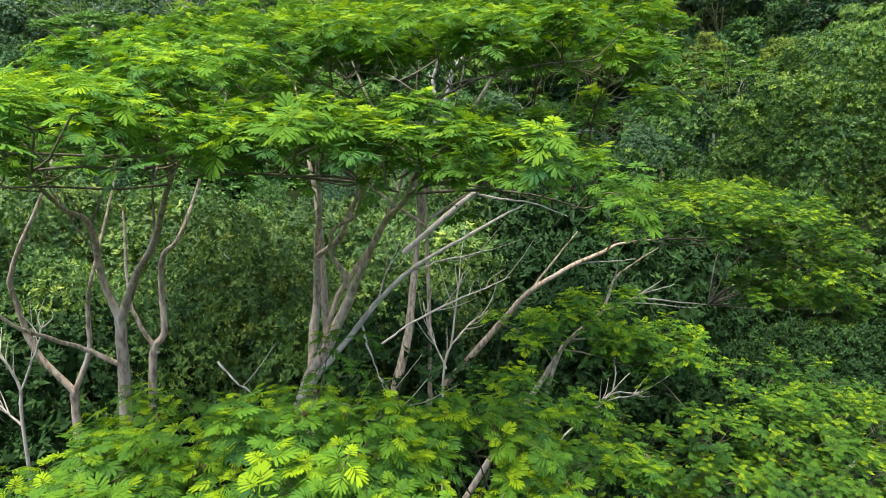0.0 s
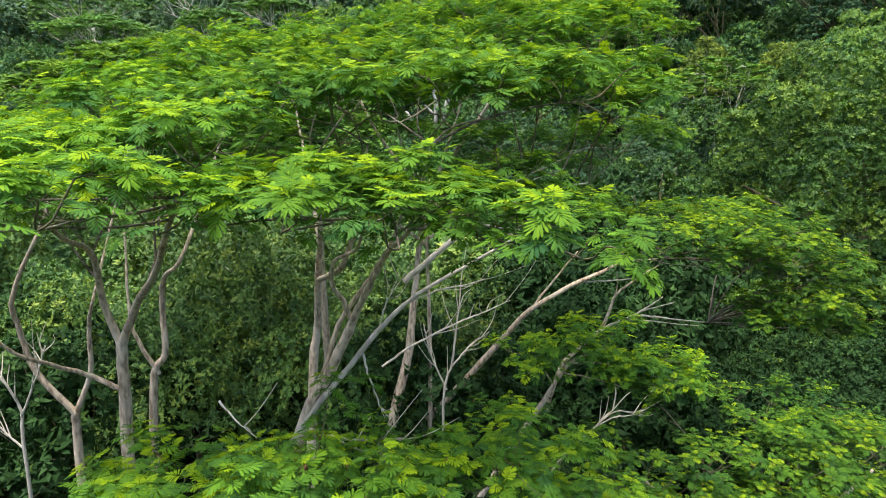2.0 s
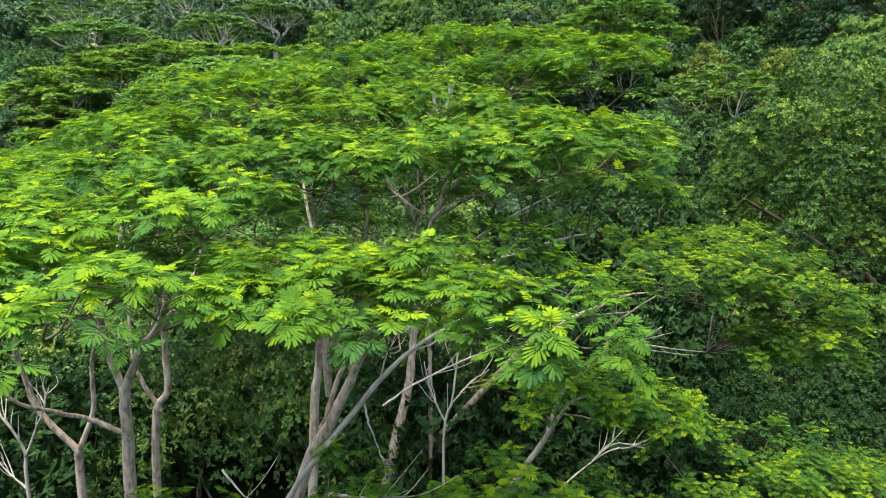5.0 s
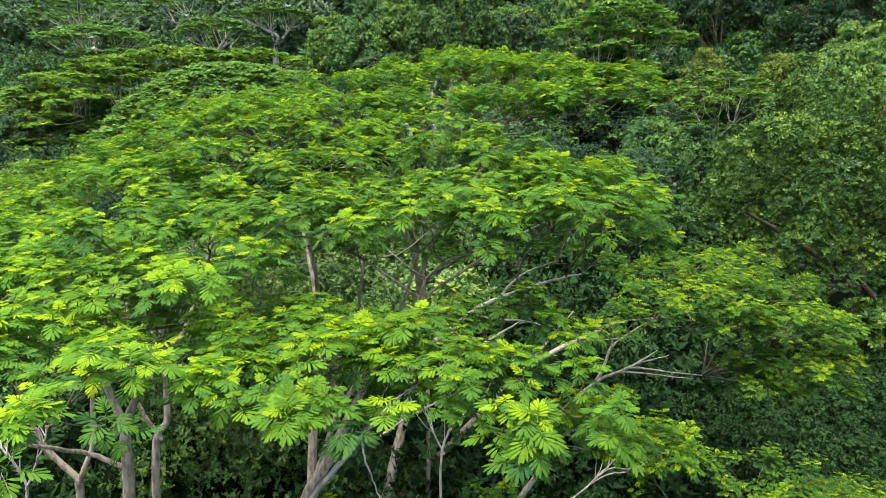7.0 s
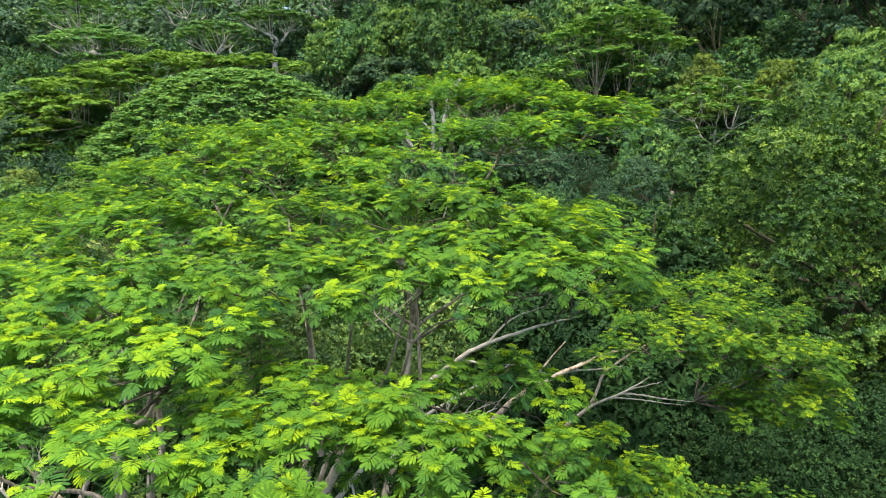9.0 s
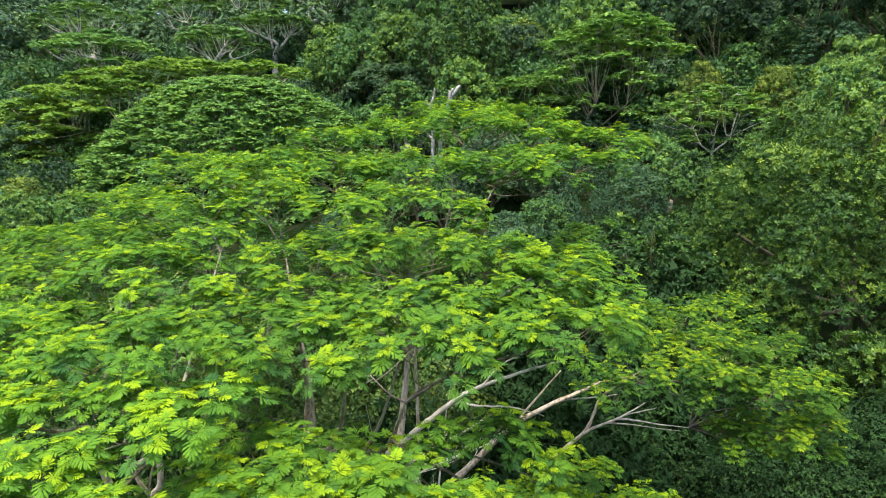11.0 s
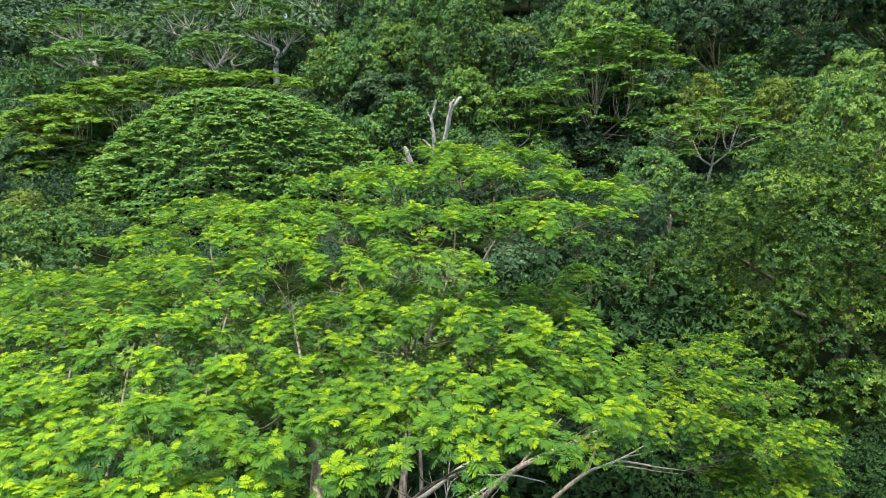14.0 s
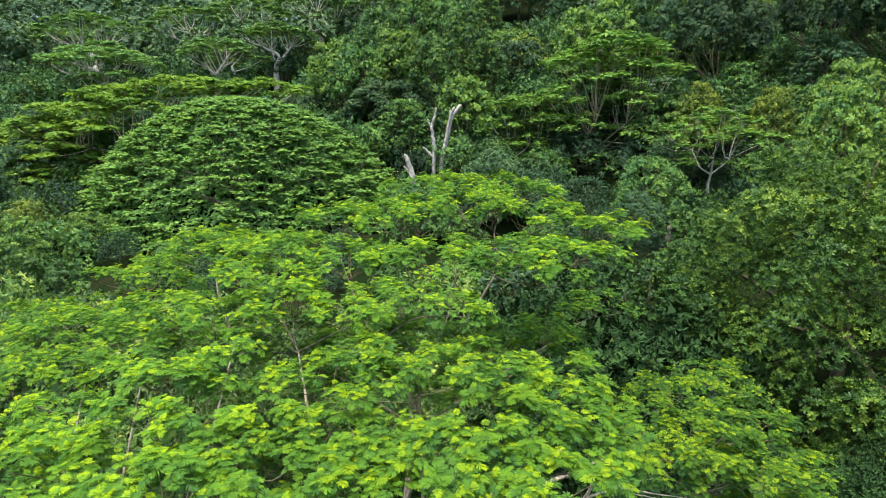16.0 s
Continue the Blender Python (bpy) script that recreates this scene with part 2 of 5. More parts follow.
def rosette(rng, blades=9, length=0.26, wide=0.36, lift=0.35):
    """A tuft of pointed oval leaves round one shoot, along +z."""
    V, T = [], []
    for i in range(blades):
        az = i * 2.4 + rng.uniform(-0.3, 0.3)
        el = lift + 0.9 * (i / blades) - 0.35 + rng.uniform(-0.2, 0.2)
        lng = length * rng.uniform(0.75, 1.1)
        d = np.array([math.cos(az) * math.cos(el), math.sin(az) * math.cos(el), math.sin(el)])
        s = np.array([-math.sin(az), math.cos(az), 0.0])
        nrm = np.cross(d, s)
        o = len(V)
        V.extend([d * 0.02, d * lng * 0.55 + s * lng * wide * 0.5 - nrm * 0.12 * lng, d * lng - np.array([0, 0, 0.12 * lng]), d * lng * 0.55 - s * lng * wide * 0.5 - nrm * 0.12 * lng])
        T.extend([(o, o + 1, o + 2), (o, o + 2, o + 3)])
    return np.array(V), np.array(T)


def sprig(rng, blades=6, length=1.0, wide=0.5, lift=0.15, scatter=0.26):
    """A light tuft for distant crowns: pointed blades, one triangle each, round one shoot."""
    V, T = [], []
    for i in range(blades):
        az = i * 2.4 + rng.uniform(-0.4, 0.4)
        el = lift + rng.uniform(-0.4, 0.5)
        lng = length * rng.uniform(0.7, 1.15)
        d = np.array([math.cos(az) * math.cos(el), math.sin(az) * math.cos(el), math.sin(el)])
        s = np.array([-math.sin(az), math.cos(az), rng.uniform(-0.3, 0.3)]) * lng * wide * 0.5
        o = len(V)
        b0 = rng.normal(0, scatter, 3) * length * (1, 1, 0.6)
        V.extend([b0 + s, b0 - s, b0 + d * lng * 0.9])
        T.append((o, o + 1, o + 2))
    return np.array(V), np.array(T)


def stamp(shapes, pos, way, up, size, age, rng, jitter=0.0):
    """Lay copies of the shapes at pos, x along way, z near up, into one vertex and triangle array."""
    n = len(pos)
    way = way / (np.linalg.norm(way, axis=1)[:, None] + 1e-9)
    y = np.cross(up, way)
    y /= np.linalg.norm(y, axis=1)[:, None] + 1e-9
    z = np.cross(way, y)
    rot = np.stack([way, y, z], 2) * size[:, None, None]
    pick = rng.integers(0, len(shapes), n)
    V, T, A, off = [], [], [], 0
    for k, (sv, st) in enumerate(shapes):
        m = pick == k
        c = int(m.sum())
        if not c:
            continue
        v = np.einsum("nij,vj->nvi", rot[m], sv) + pos[m][:, None, :]
        V.append(v.reshape(-1, 3))
        T.append((st[None] + (np.arange(c) * len(sv))[:, None, None]).reshape(-1, 3) + off)
        A.append(np.repeat(age[m], len(sv)))
        off += c * len(sv)
    return np.vstack(V), np.vstack(T), np.concatenate(A)


def shoots_of_pads(pads, rng, per=3.6, under=0.36, thick=0.20, loose=0.0):
    """Shoot places and axes on flat sprays that make up leaf layers (x, y, top, radius)."""
    P, A, K, U, H, C, base = [], [], [], [], [], [], 0
    for k, (x, y, z, r) in enumerate(pads):
        m = max(3, int(3.3 * r * r))
        f = np.sqrt((np.arange(m) + rng.uniform(0.1, 0.9, m)) / m)
        az = np.arange(m) * 2.4 + rng.normal(0, 0.25, m) + k
        lump = 1 + 0.20 * np.sin(az * 3 + k) + 0.12 * np.sin(az * 5 + 2.1 * k)
        rad = f * r * lump * 0.96
        cen = np.stack([x + rad * np.cos(az), y + rad * np.sin(az), z - thick * r * f ** 2.2 + rng.normal(0, 0.10 + 0.16 * loose, m)], 1)
        n = max(8, int(per * math.pi * r * r))
        own = rng.integers(0, m, n)
        low = rng.random(n) < under
        d = np.abs(rng.normal(0, 0.28 + 0.16 * loose, n)) + 0.05
        a2 = rng.random(n) * 2 * np.pi
        off = np.stack([np.cos(a2) * d, np.sin(a2) * d, -0.45 * d * d * (1 - 0.7 * loose) + rng.normal(0, 0.025 + 0.07 * loose, n)], 1)
        off[:, :2] += np.stack([np.cos(az), np.sin(az)], 1)[own] * 0.10
        pos = cen[own] + off
        pos[:, 2] -= low * rng.uniform(0.08, 0.34, n)
        P.append(pos)
        out = pos[:, :2] - (x, y)
        out = out / (r + 0.2) * 0.28 + np.stack([np.cos(a2), np.sin(a2)], 1) * d[:, None] * 0.6
        A.append(np.concatenate([out, (1.0 - 0.25 * low)[:, None]], 1))
        K.append(np.full(n, k))
        U.append(low)
        H.append(own + base)
        C.append(cen)
        base += m
    A = np.vstack(A) + rng.normal(0, 0.13, (sum(len(p) for p in P), 3))
    return np.vstack(P), A / np.linalg.norm(A, axis=1)[:, None], np.concatenate(K), np.concatenate(U), np.concatenate(H), np.vstack(C)


def leaves_of_shoots(P, A, low, rng, per=8, size=1.0, young=0.35):
    """Leaves spread round each shoot: place, way, up, size and age of each."""
    n = len(P)
    k = np.arange(per)
    e1 = np.cross(A, rng.normal(0, 1, (n, 3)))
    e1 /= np.linalg.norm(e1, axis=1)[:, None]
    e2 = np.cross(A, e1)
    az = k[None, :] * 2.4 + rng.random((n, per)) * 0.8
    el = -0.06 - 0.14 * low[:, None] + 0.45 * (k[None, :] / per) ** 1.5 + rng.normal(0, 0.12, (n, per))
    ce, se = np.cos(el)[..., None], np.sin(el)[..., None]
    way = ce * (np.cos(az)[..., None] * e1[:, None] + np.sin(az)[..., None] * e2[:, None]) + se * A[:, None]
    way[..., 2] -= 0.06
    pos = P[:, None] + A[:, None] * (0.02 * k[None, :, None]) + way * 0.02
    up = np.repeat((A * 0.35 + np.array([0, 0, 0.9]))[:, None], per, 1) + rng.normal(0, 0.14, (n, per, 3))
    fresh = (rng.random(n) < np.where(low, 0.05, young * 1.6))[:, None]
    sz = size * (1.08 - 0.50 * (k[None, :] / per) ** 2) * rng.uniform(0.72, 1.12, (n, per))
    tip = fresh * (k[None, :] / per > rng.uniform(0.3, 0.8, (n, 1)))
    age = np.clip(0.18 - 0.14 * low[:, None] + 0.34 * rng.random((n, 1)) + 0.14 * (k[None, :] / per) + tip * 0.46 + rng.normal(0, 0.08, (n, per)), 0, 1)
    return pos.reshape(-1, 3), way.reshape(-1, 3), up.reshape(-1, 3), sz.ravel(), age.ravel()


def nearest_on(stems, p):
    """The stem point from which a limb to p would leave: near, and below it."""
    best = None
    for s in stems:
        for q in s[len(s) // 3:]:
            d = np.linalg.norm((p - q) * (1, 1, 0.6)) + max(0, q[2] - p[2] + 0.1) * 3
            if best is None or d < best[0]:
                best = (d, q)
    return best[1]


def feather_tree(name, stems, pads, seed, label, size=1.0, per=8.0, young=0.35, material=None, bark=None, pods=0, singles=0, group="feathery trees", leaves=6, loose=0.0):
    """An umbrella-shaped tree. stems: (points, base radius, tip radius); pads: leaf layers (x, y, top, radius)."""
    rng = np.random.default_rng(seed)
    material, bark = material or FEATHER, bark or BARK
    base = np.array(stems[0][0][0])
    root = thing(name, (0, 0, 0), label, "tree", group)
    lines = []
    for i, (pts, r0, r1, *own) in enumerate(stems):
        line = smooth_path(pts, 5)
        line = line + np.vstack([np.zeros(3), rng.normal(0, 0.006, (len(line) - 1, 3))])
        lines.append(line)
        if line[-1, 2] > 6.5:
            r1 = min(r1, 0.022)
        # Above this height the darker bark takes over, painting in crown shade.
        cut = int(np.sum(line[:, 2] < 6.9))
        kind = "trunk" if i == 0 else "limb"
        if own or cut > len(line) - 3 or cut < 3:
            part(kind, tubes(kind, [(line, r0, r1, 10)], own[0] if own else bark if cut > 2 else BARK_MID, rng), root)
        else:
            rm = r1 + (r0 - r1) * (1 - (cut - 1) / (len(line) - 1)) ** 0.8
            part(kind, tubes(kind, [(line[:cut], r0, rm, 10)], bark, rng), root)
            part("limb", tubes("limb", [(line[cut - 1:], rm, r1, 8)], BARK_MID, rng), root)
    P, A, K, low, H, cen = shoots_of_pads(pads, rng, per * 1.12, loose=loose)
    twigs = []
    for k, (x, y, z, r) in enumerate(pads):
        hub = np.array([x, y, z - 0.45 * r - 0.25])
        q = nearest_on(lines, hub)
        lng = np.linalg.norm(hub - q)
        side = rng.normal(0, 0.04, 3) * lng
        mid1, mid2 = q + (hub - q) * 0.35 + side + (0, 0, 0.03 * lng), q + (hub - q) * 0.7 + side * 0.6 + (0, 0, 0.03 * lng)
        line = smooth_path([q, mid1, mid2, hub], 4)
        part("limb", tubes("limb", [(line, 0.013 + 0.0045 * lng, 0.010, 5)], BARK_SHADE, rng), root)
        for h in np.unique(H[K == k]):
            c = cen[h] - (0, 0, 0.22)
            near = np.linalg.norm(line[len(line) // 3:] - c, axis=1) + 0.6 * np.maximum(0, line[len(line) // 3:, 2] - c[2] + 0.15)
            b0 = line[len(line) // 3 + int(np.argmin(near))] if rng.random() < 0.7 else line[-1 - int(rng.integers(0, len(line) // 2))]
            d = c - b0
            way = smooth_path([b0, b0 + d * 0.35 + rng.normal(0, 0.05, 3) - (0, 0, 0.04), b0 + d * 0.75 + rng.normal(0, 0.05, 3) + (0, 0, 0.02), c], 2)
            twigs.append((way, 0.015, 0.008, 4))
            mine = np.where(H == h)[0]
            for q in mine[:: 2]:
                b1 = way[-1 - int(rng.integers(0, 3))]
                twigs.append((np.array([b1, b1 + (P[q] - b1) * 0.5 - (0, 0, 0.03), P[q]]), 0.007, 0.004, 3))
    part("twig_spray", tubes("twig_spray", twigs, BARK_DARK if bark is BARK else bark, rng), root)["kind"] = "stuff"
    shapes = [feather_leaf(rng, int(rng.integers(5, 8)), True) for _ in range(6)]
    plain = [feather_leaf(rng, 5, False) for _ in range(4)]
    rough = [feather_leaf(rng, 4, False) for _ in range(4)]
    pos, way, up, sz, age = leaves_of_shoots(P, A, low, rng, leaves, size, young)
    keep = np.ones(len(pos), bool)
    if singles:
        order = np.argsort(pos[:, 1])
        keep[order[:: max(1, len(order) // (2 * singles))][:singles]] = False
    V, T, G, off = [], [], [], 0
    for kind, y0, y1 in ((shapes, -9, 12.6), (plain, 12.6, 18.0), (rough, 18.0, 99)):
        m = keep & (pos[:, 1] >= y0) & (pos[:, 1] < y1)
        if m.any():
            v, t, ag = stamp(kind, pos[m], way[m], up[m], sz[m], age[m], rng)
            V.append(v)
            T.append(t + off)
            G.append(ag)
            off += len(v)
    part("crown", mesh_of("crown", np.vstack(V), np.vstack(T), material, np.concatenate(G)), root)["kind"] = "stuff"
    if singles:
        kinds = []
        for sv, st in shapes:
            for g in (0.2, 0.45, 0.8):
                kinds.append(mesh_of("leaf", sv, st, material, np.full(len(sv), g)))
        for i in np.where(~keep)[0]:
            x_ = Vector(way[i]).normalized()
            y_ = Vector(up[i]).cross(x_).normalized()
            z_ = x_.cross(y_)
            s = float(sz[i])
            ob = part("leaf", kinds[int(rng.integers(0, 6)) * 3 + (0 if age[i] < 0.32 else 1 if age[i] < 0.6 else 2)], root)
            m = Matrix((x_ * s, y_ * s, z_ * s)).transposed().to_4x4()
            m.translation = pos[i]
            ob.matrix_basis = m
    if pods:
        kinds = []
        for lng, bend in ((0.12, 0.02), (0.15, -0.02), (0.18, 0.03)):
            w_ = 0.012
            V = [(0, 0, 0), (w_, 0.002, -0.3 * lng), (-w_, 0.002, -0.3 * lng), (w_ + bend * 0.5, 0.004, -0.75 * lng), (-w_ + bend * 0.5, 0.004, -0.75 * lng), (bend, 0.0, -lng), (0, 0.009, -0.5 * lng)]
            T = [(0, 1, 6), (1, 3, 6), (3, 5, 6), (5, 4, 6), (4, 2, 6), (2, 0, 6), (0, 2, 1), (1, 2, 4), (1, 4, 3), (3, 4, 5)]
            kinds.append(mesh_of("seed_pod", V, T, POD))
        for q in rng.permutation(len(P))[: pods // 4]:
            for _ in range(4):
                ob = part("seed_pod", kinds[int(rng.integers(0, 3))], root)
                ob.matrix_basis = pose(*(P[q] + A[q] * 0.05 + rng.normal(0, 0.06, 3)), rng.normal(0, 22), rng.normal(0, 22), rng.uniform(0, 360))
    return root


def lobes_crown(rng, lobes, per, shapes, size, young=0.3, inner=0.07, flat=1.0, behind=1e9, shade_cores=True, under=-0.75):
    """Leaf tufts over the outside of many round lobes (x, y, z, r); returns vertices, triangles, ages."""
    L = np.array(lobes)
    P, N, Y, B = [], [], [], []
    for i, (x, y, z, r) in enumerate(L):
        n = int(per * 4 * math.pi * r * r * (0.4 if y > behind else 1.0))
        d = rng.normal(0, 1, (n, 3))
        d /= np.linalg.norm(d, axis=1)[:, None]
        lump = 1 + 0.10 * np.sin(d[:, 0] * 5 + i) + 0.10 * np.sin(d[:, 1] * 6 + 2 * i) + 0.08 * np.sin(d[:, 2] * 7 + 3 * i)
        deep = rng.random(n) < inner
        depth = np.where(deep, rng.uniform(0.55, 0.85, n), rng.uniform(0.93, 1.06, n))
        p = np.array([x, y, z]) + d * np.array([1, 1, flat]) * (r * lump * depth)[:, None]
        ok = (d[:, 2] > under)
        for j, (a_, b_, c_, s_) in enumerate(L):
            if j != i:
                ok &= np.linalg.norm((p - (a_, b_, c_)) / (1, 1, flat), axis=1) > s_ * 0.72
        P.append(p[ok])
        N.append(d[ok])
        # Deep tufts get a lower age, so inner shade is painted as darker leaf.
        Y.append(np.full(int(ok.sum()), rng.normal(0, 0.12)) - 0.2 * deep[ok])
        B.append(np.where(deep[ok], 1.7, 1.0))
    P, N, Y, B = np.vstack(P), np.vstack(N), np.concatenate(Y), np.concatenate(B)
    n = len(P)
    axis = N * 0.9 + (0, 0, 0.4) + rng.normal(0, 0.22, (n, 3))
    axis /= np.linalg.norm(axis, axis=1)[:, None]
    way = np.cross(axis, rng.normal(0, 1, (n, 3)))
    age = np.clip(young + Y + rng.normal(0, 0.2, n), 0, 1)
    v, t, ag = stamp(shapes, P, way, axis, size * B * rng.uniform(0.7, 1.25, n), age, rng)
    # Solid filler in each lobe, in the darkest leaf tone to imitate shaded gaps.
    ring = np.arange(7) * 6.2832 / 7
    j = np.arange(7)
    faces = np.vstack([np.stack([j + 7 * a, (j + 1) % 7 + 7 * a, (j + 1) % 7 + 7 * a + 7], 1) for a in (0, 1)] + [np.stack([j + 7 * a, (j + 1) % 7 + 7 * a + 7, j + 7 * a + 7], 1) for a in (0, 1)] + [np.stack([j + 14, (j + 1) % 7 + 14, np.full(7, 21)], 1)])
    for x, y, z, r in L if shade_cores else ():
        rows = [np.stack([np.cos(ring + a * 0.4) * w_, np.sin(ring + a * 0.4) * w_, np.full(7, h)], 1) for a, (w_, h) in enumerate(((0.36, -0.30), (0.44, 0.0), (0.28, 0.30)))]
        shade_core = np.vstack(rows + [[(0, 0, 0.42)]]) * rng.uniform(0.85, 1.1, (22, 1)) * r * (1, 1, flat) + (x, y, z)
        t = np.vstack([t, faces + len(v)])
        v = np.vstack([v, shade_core])
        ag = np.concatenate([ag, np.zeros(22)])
    return v, t, ag


def round_tree(name, base, height, lobes, seed, label, per, size, material, bark=None, young=0.3, group="", category="tree", blades=8, wide=0.4, stems=1, spread=1.0, flat=1.0, trunk_r=0.2, lift=0.35, behind=1e9, light=False, shade_cores=True, scatter=0.26, under=-0.75):
    """A broad-leaved tree or bush: stems that fork up into lobes of leaf tufts. Lobes are relative to the base."""
    rng = np.random.default_rng(seed)
    bark = bark or BARK_DARK
    root = thing(name, base, label, category, group)
    L = np.array(lobes)
    mid = np.array([*L[:, :2].mean(0), height * 0.45])
    for s in range(stems):
        foot = np.array([rng.normal(0, 0.25 * (stems > 1)), rng.normal(0, 0.25 * (stems > 1)), -0.3])
        top = mid + rng.normal(0, 0.12 * height * (stems > 1), 3) * (1, 1, 0.3)
        line = smooth_path([foot, foot * 0.6 + top * 0.4 + rng.normal(0, 0.04 * height, 3) * (1, 1, 0), top], 4)
        part("trunk", tubes("trunk", [(line, trunk_r, trunk_r * 0.6, 8)], bark, rng), root)
    limbs = []
    for x, y, z, r in lobes[:: max(1, len(lobes) // 8)]:
        tip = np.array([x, y, z])
        q = mid + (0, 0, -0.1 * height * rng.random())
        m1 = (q + tip) / 2 + rng.normal(0, 0.05 * height, 3) + (0, 0, -0.04 * height)
        limbs.append((smooth_path([q, m1, tip, tip], 2), trunk_r * 0.45, trunk_r * 0.1, 4))
    part("branchwork", tubes("branchwork", limbs, bark, rng), root)["kind"] = "stuff"
    shapes = [sprig(rng, blades, 1.0, wide, lift, scatter) if light else rosette(rng, blades, 1.0, wide, lift) for _ in range(5)]
    v, t, ag = lobes_crown(rng, lobes, per, shapes, size, young, flat=flat, behind=behind, shade_cores=shade_cores, under=under)
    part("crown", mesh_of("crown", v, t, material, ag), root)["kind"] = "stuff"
    return root


def ball_lobes(rng, rx, ry, rz, z0, n, r, span=1.45):
    """Lobe centres spread over an egg-shaped crown."""
    out = []
    for i in range(n):
        k = (i + 0.5) / n
        az, h = i * 2.399963 + rng.uniform(-0.3, 0.3), 1 - span * k
        w_ = math.sqrt(max(0, 1 - h * h))
        s = rng.uniform(0.82, 1.1)
        out.append((rx * w_ * math.cos(az) * s, ry * w_ * math.sin(az) * s, z0 + rz * h * s, r * rng.uniform(0.75, 1.25)))
    return out


# ---- ground: one sheet from behind the camera up the hillside to the horizon ----
def ground_height(x, y):
    """Valley floor under the near trees, a slope behind, steeper on the right, unseen light-blocking rises round the
    camera.
    """
    valley = -6.0 + 0.03 * np.clip(y - 34, 0, 30)
    climb = 0.19 * np.clip(y - 45, 0, 55) + (0.40 + 0.0012 * np.clip(x, -120, 90)) * np.clip(y - 100, 0, 600)
    side = 0.10 * np.clip(x - 30, 0, 200) + 0.03 * np.clip(-x - 60, 0, 300)
    # Unseen rises behind the camera and to the sides, added to block low sky light.
    unseen_rim = 0.25 * np.clip(-y - 15, 0, 20) - 0.22 * np.clip(-y - 40, 0, 260) - 0.45 * np.clip(np.abs(x) - 170, 0, 200) * np.clip(1 - (y - 60) / 120, 0, 1)
    wave = 0.5 * np.sin(x * 0.21 + y * 0.13) + 0.35 * np.sin(x * 0.37 - y * 0.29) + 2.5 * np.sin(x * 0.031 + 1) * np.clip((y - 80) / 80, 0, 1)
    return valley + climb + side - unseen_rim + wave


def build_ground():
    gx = np.concatenate([np.linspace(-3000, -300, 10), np.linspace(-280, 280, 113), np.linspace(300, 3000, 10)])
    gy = np.concatenate([np.linspace(-3000, -120, 10), np.linspace(-100, 460, 113), np.linspace(500, 3000, 10)])
    X, Y = np.meshgrid(gx, gy)
    v = np.stack([X, Y, ground_height(X, Y)], -1).reshape(-1, 3)
    nx, ny = len(gx), len(gy)
    i = (np.arange(ny - 1)[:, None] * nx + np.arange(nx - 1)[None]).ravel()
    f = np.stack([i, i + 1, i + nx + 1, i + nx], 1)
    ob = new("ground", mesh_of("ground", v, f, SOIL, smooth=True))
    tagged(ob, "dark leaf-littered forest floor rising into a hillside", "ground", kind="structure")


build_ground()

# ---- the near stand of feathery-leaved trees ----
feather_tree("feathery_tree", [
    ([(-8.4, 14.4, -6.2), (-8.35, 14.3, -1.5), (-8.22, 14.3, 1.55), (-8.13, 14.2, 2.81), (-8.10, 14.2, 3.71)], 0.17, 0.125),
    ([(-8.10, 14.2, 3.60), (-8.33, 14.0, 4.77), (-7.99, 13.2, 6.13), (-7.86, 12.0, 6.71), (-7.6, 10.6, 7.6)], 0.10, 0.05),
    ([(-8.08, 14.2, 3.60), (-7.29, 13.6, 4.86), (-6.35, 12.6, 5.72), (-5.16, 11.0, 7.08), (-4.28, 9.6, 7.75)], 0.11, 0.05),
    ([(-8.25, 14.2, 2.45), (-8.95, 14.0, 2.92), (-9.34, 13.4, 3.39), (-9.78, 12.5, 4.22), (-10.6, 11.6, 6.6)], 0.07, 0.035),
], [(-4.3, 6.2, 8.5, 1.2), (-6.2, 7.3, 8.7, 1.4), (-5.0, 8.6, 9.0, 1.4), (-3.4, 7.0, 8.3, 1.1), (-3.6, 8.9, 9.2, 1.3), (-7.6, 9.6, 9.0, 1.6),
    (-5.4, 10.6, 9.6, 1.5), (-8.3, 12.2, 9.2, 1.6), (-6.0, 13.2, 10.3, 1.6), (-10.0, 14.4, 9.2, 1.8), (-7.4, 14.8, 10.3, 1.5), (-11.0, 11.0, 8.6, 1.7), (-5.5, 15.2, 10.8, 1.0), (-8.4, 10.9, 8.0, 1.1), (-6.6, 8.6, 8.0, 0.9), (-9.0, 13.0, 8.3, 1.3), (-4.4, 9.6, 8.3, 1.0), (-4.6, 11.8, 9.3, 1.2), (-6.7, 11.4, 9.1, 1.3), (-8.6, 9.0, 8.2, 1.0)],
    11, "forked pale-barked tree with flat bright green feathery crown", singles=280)
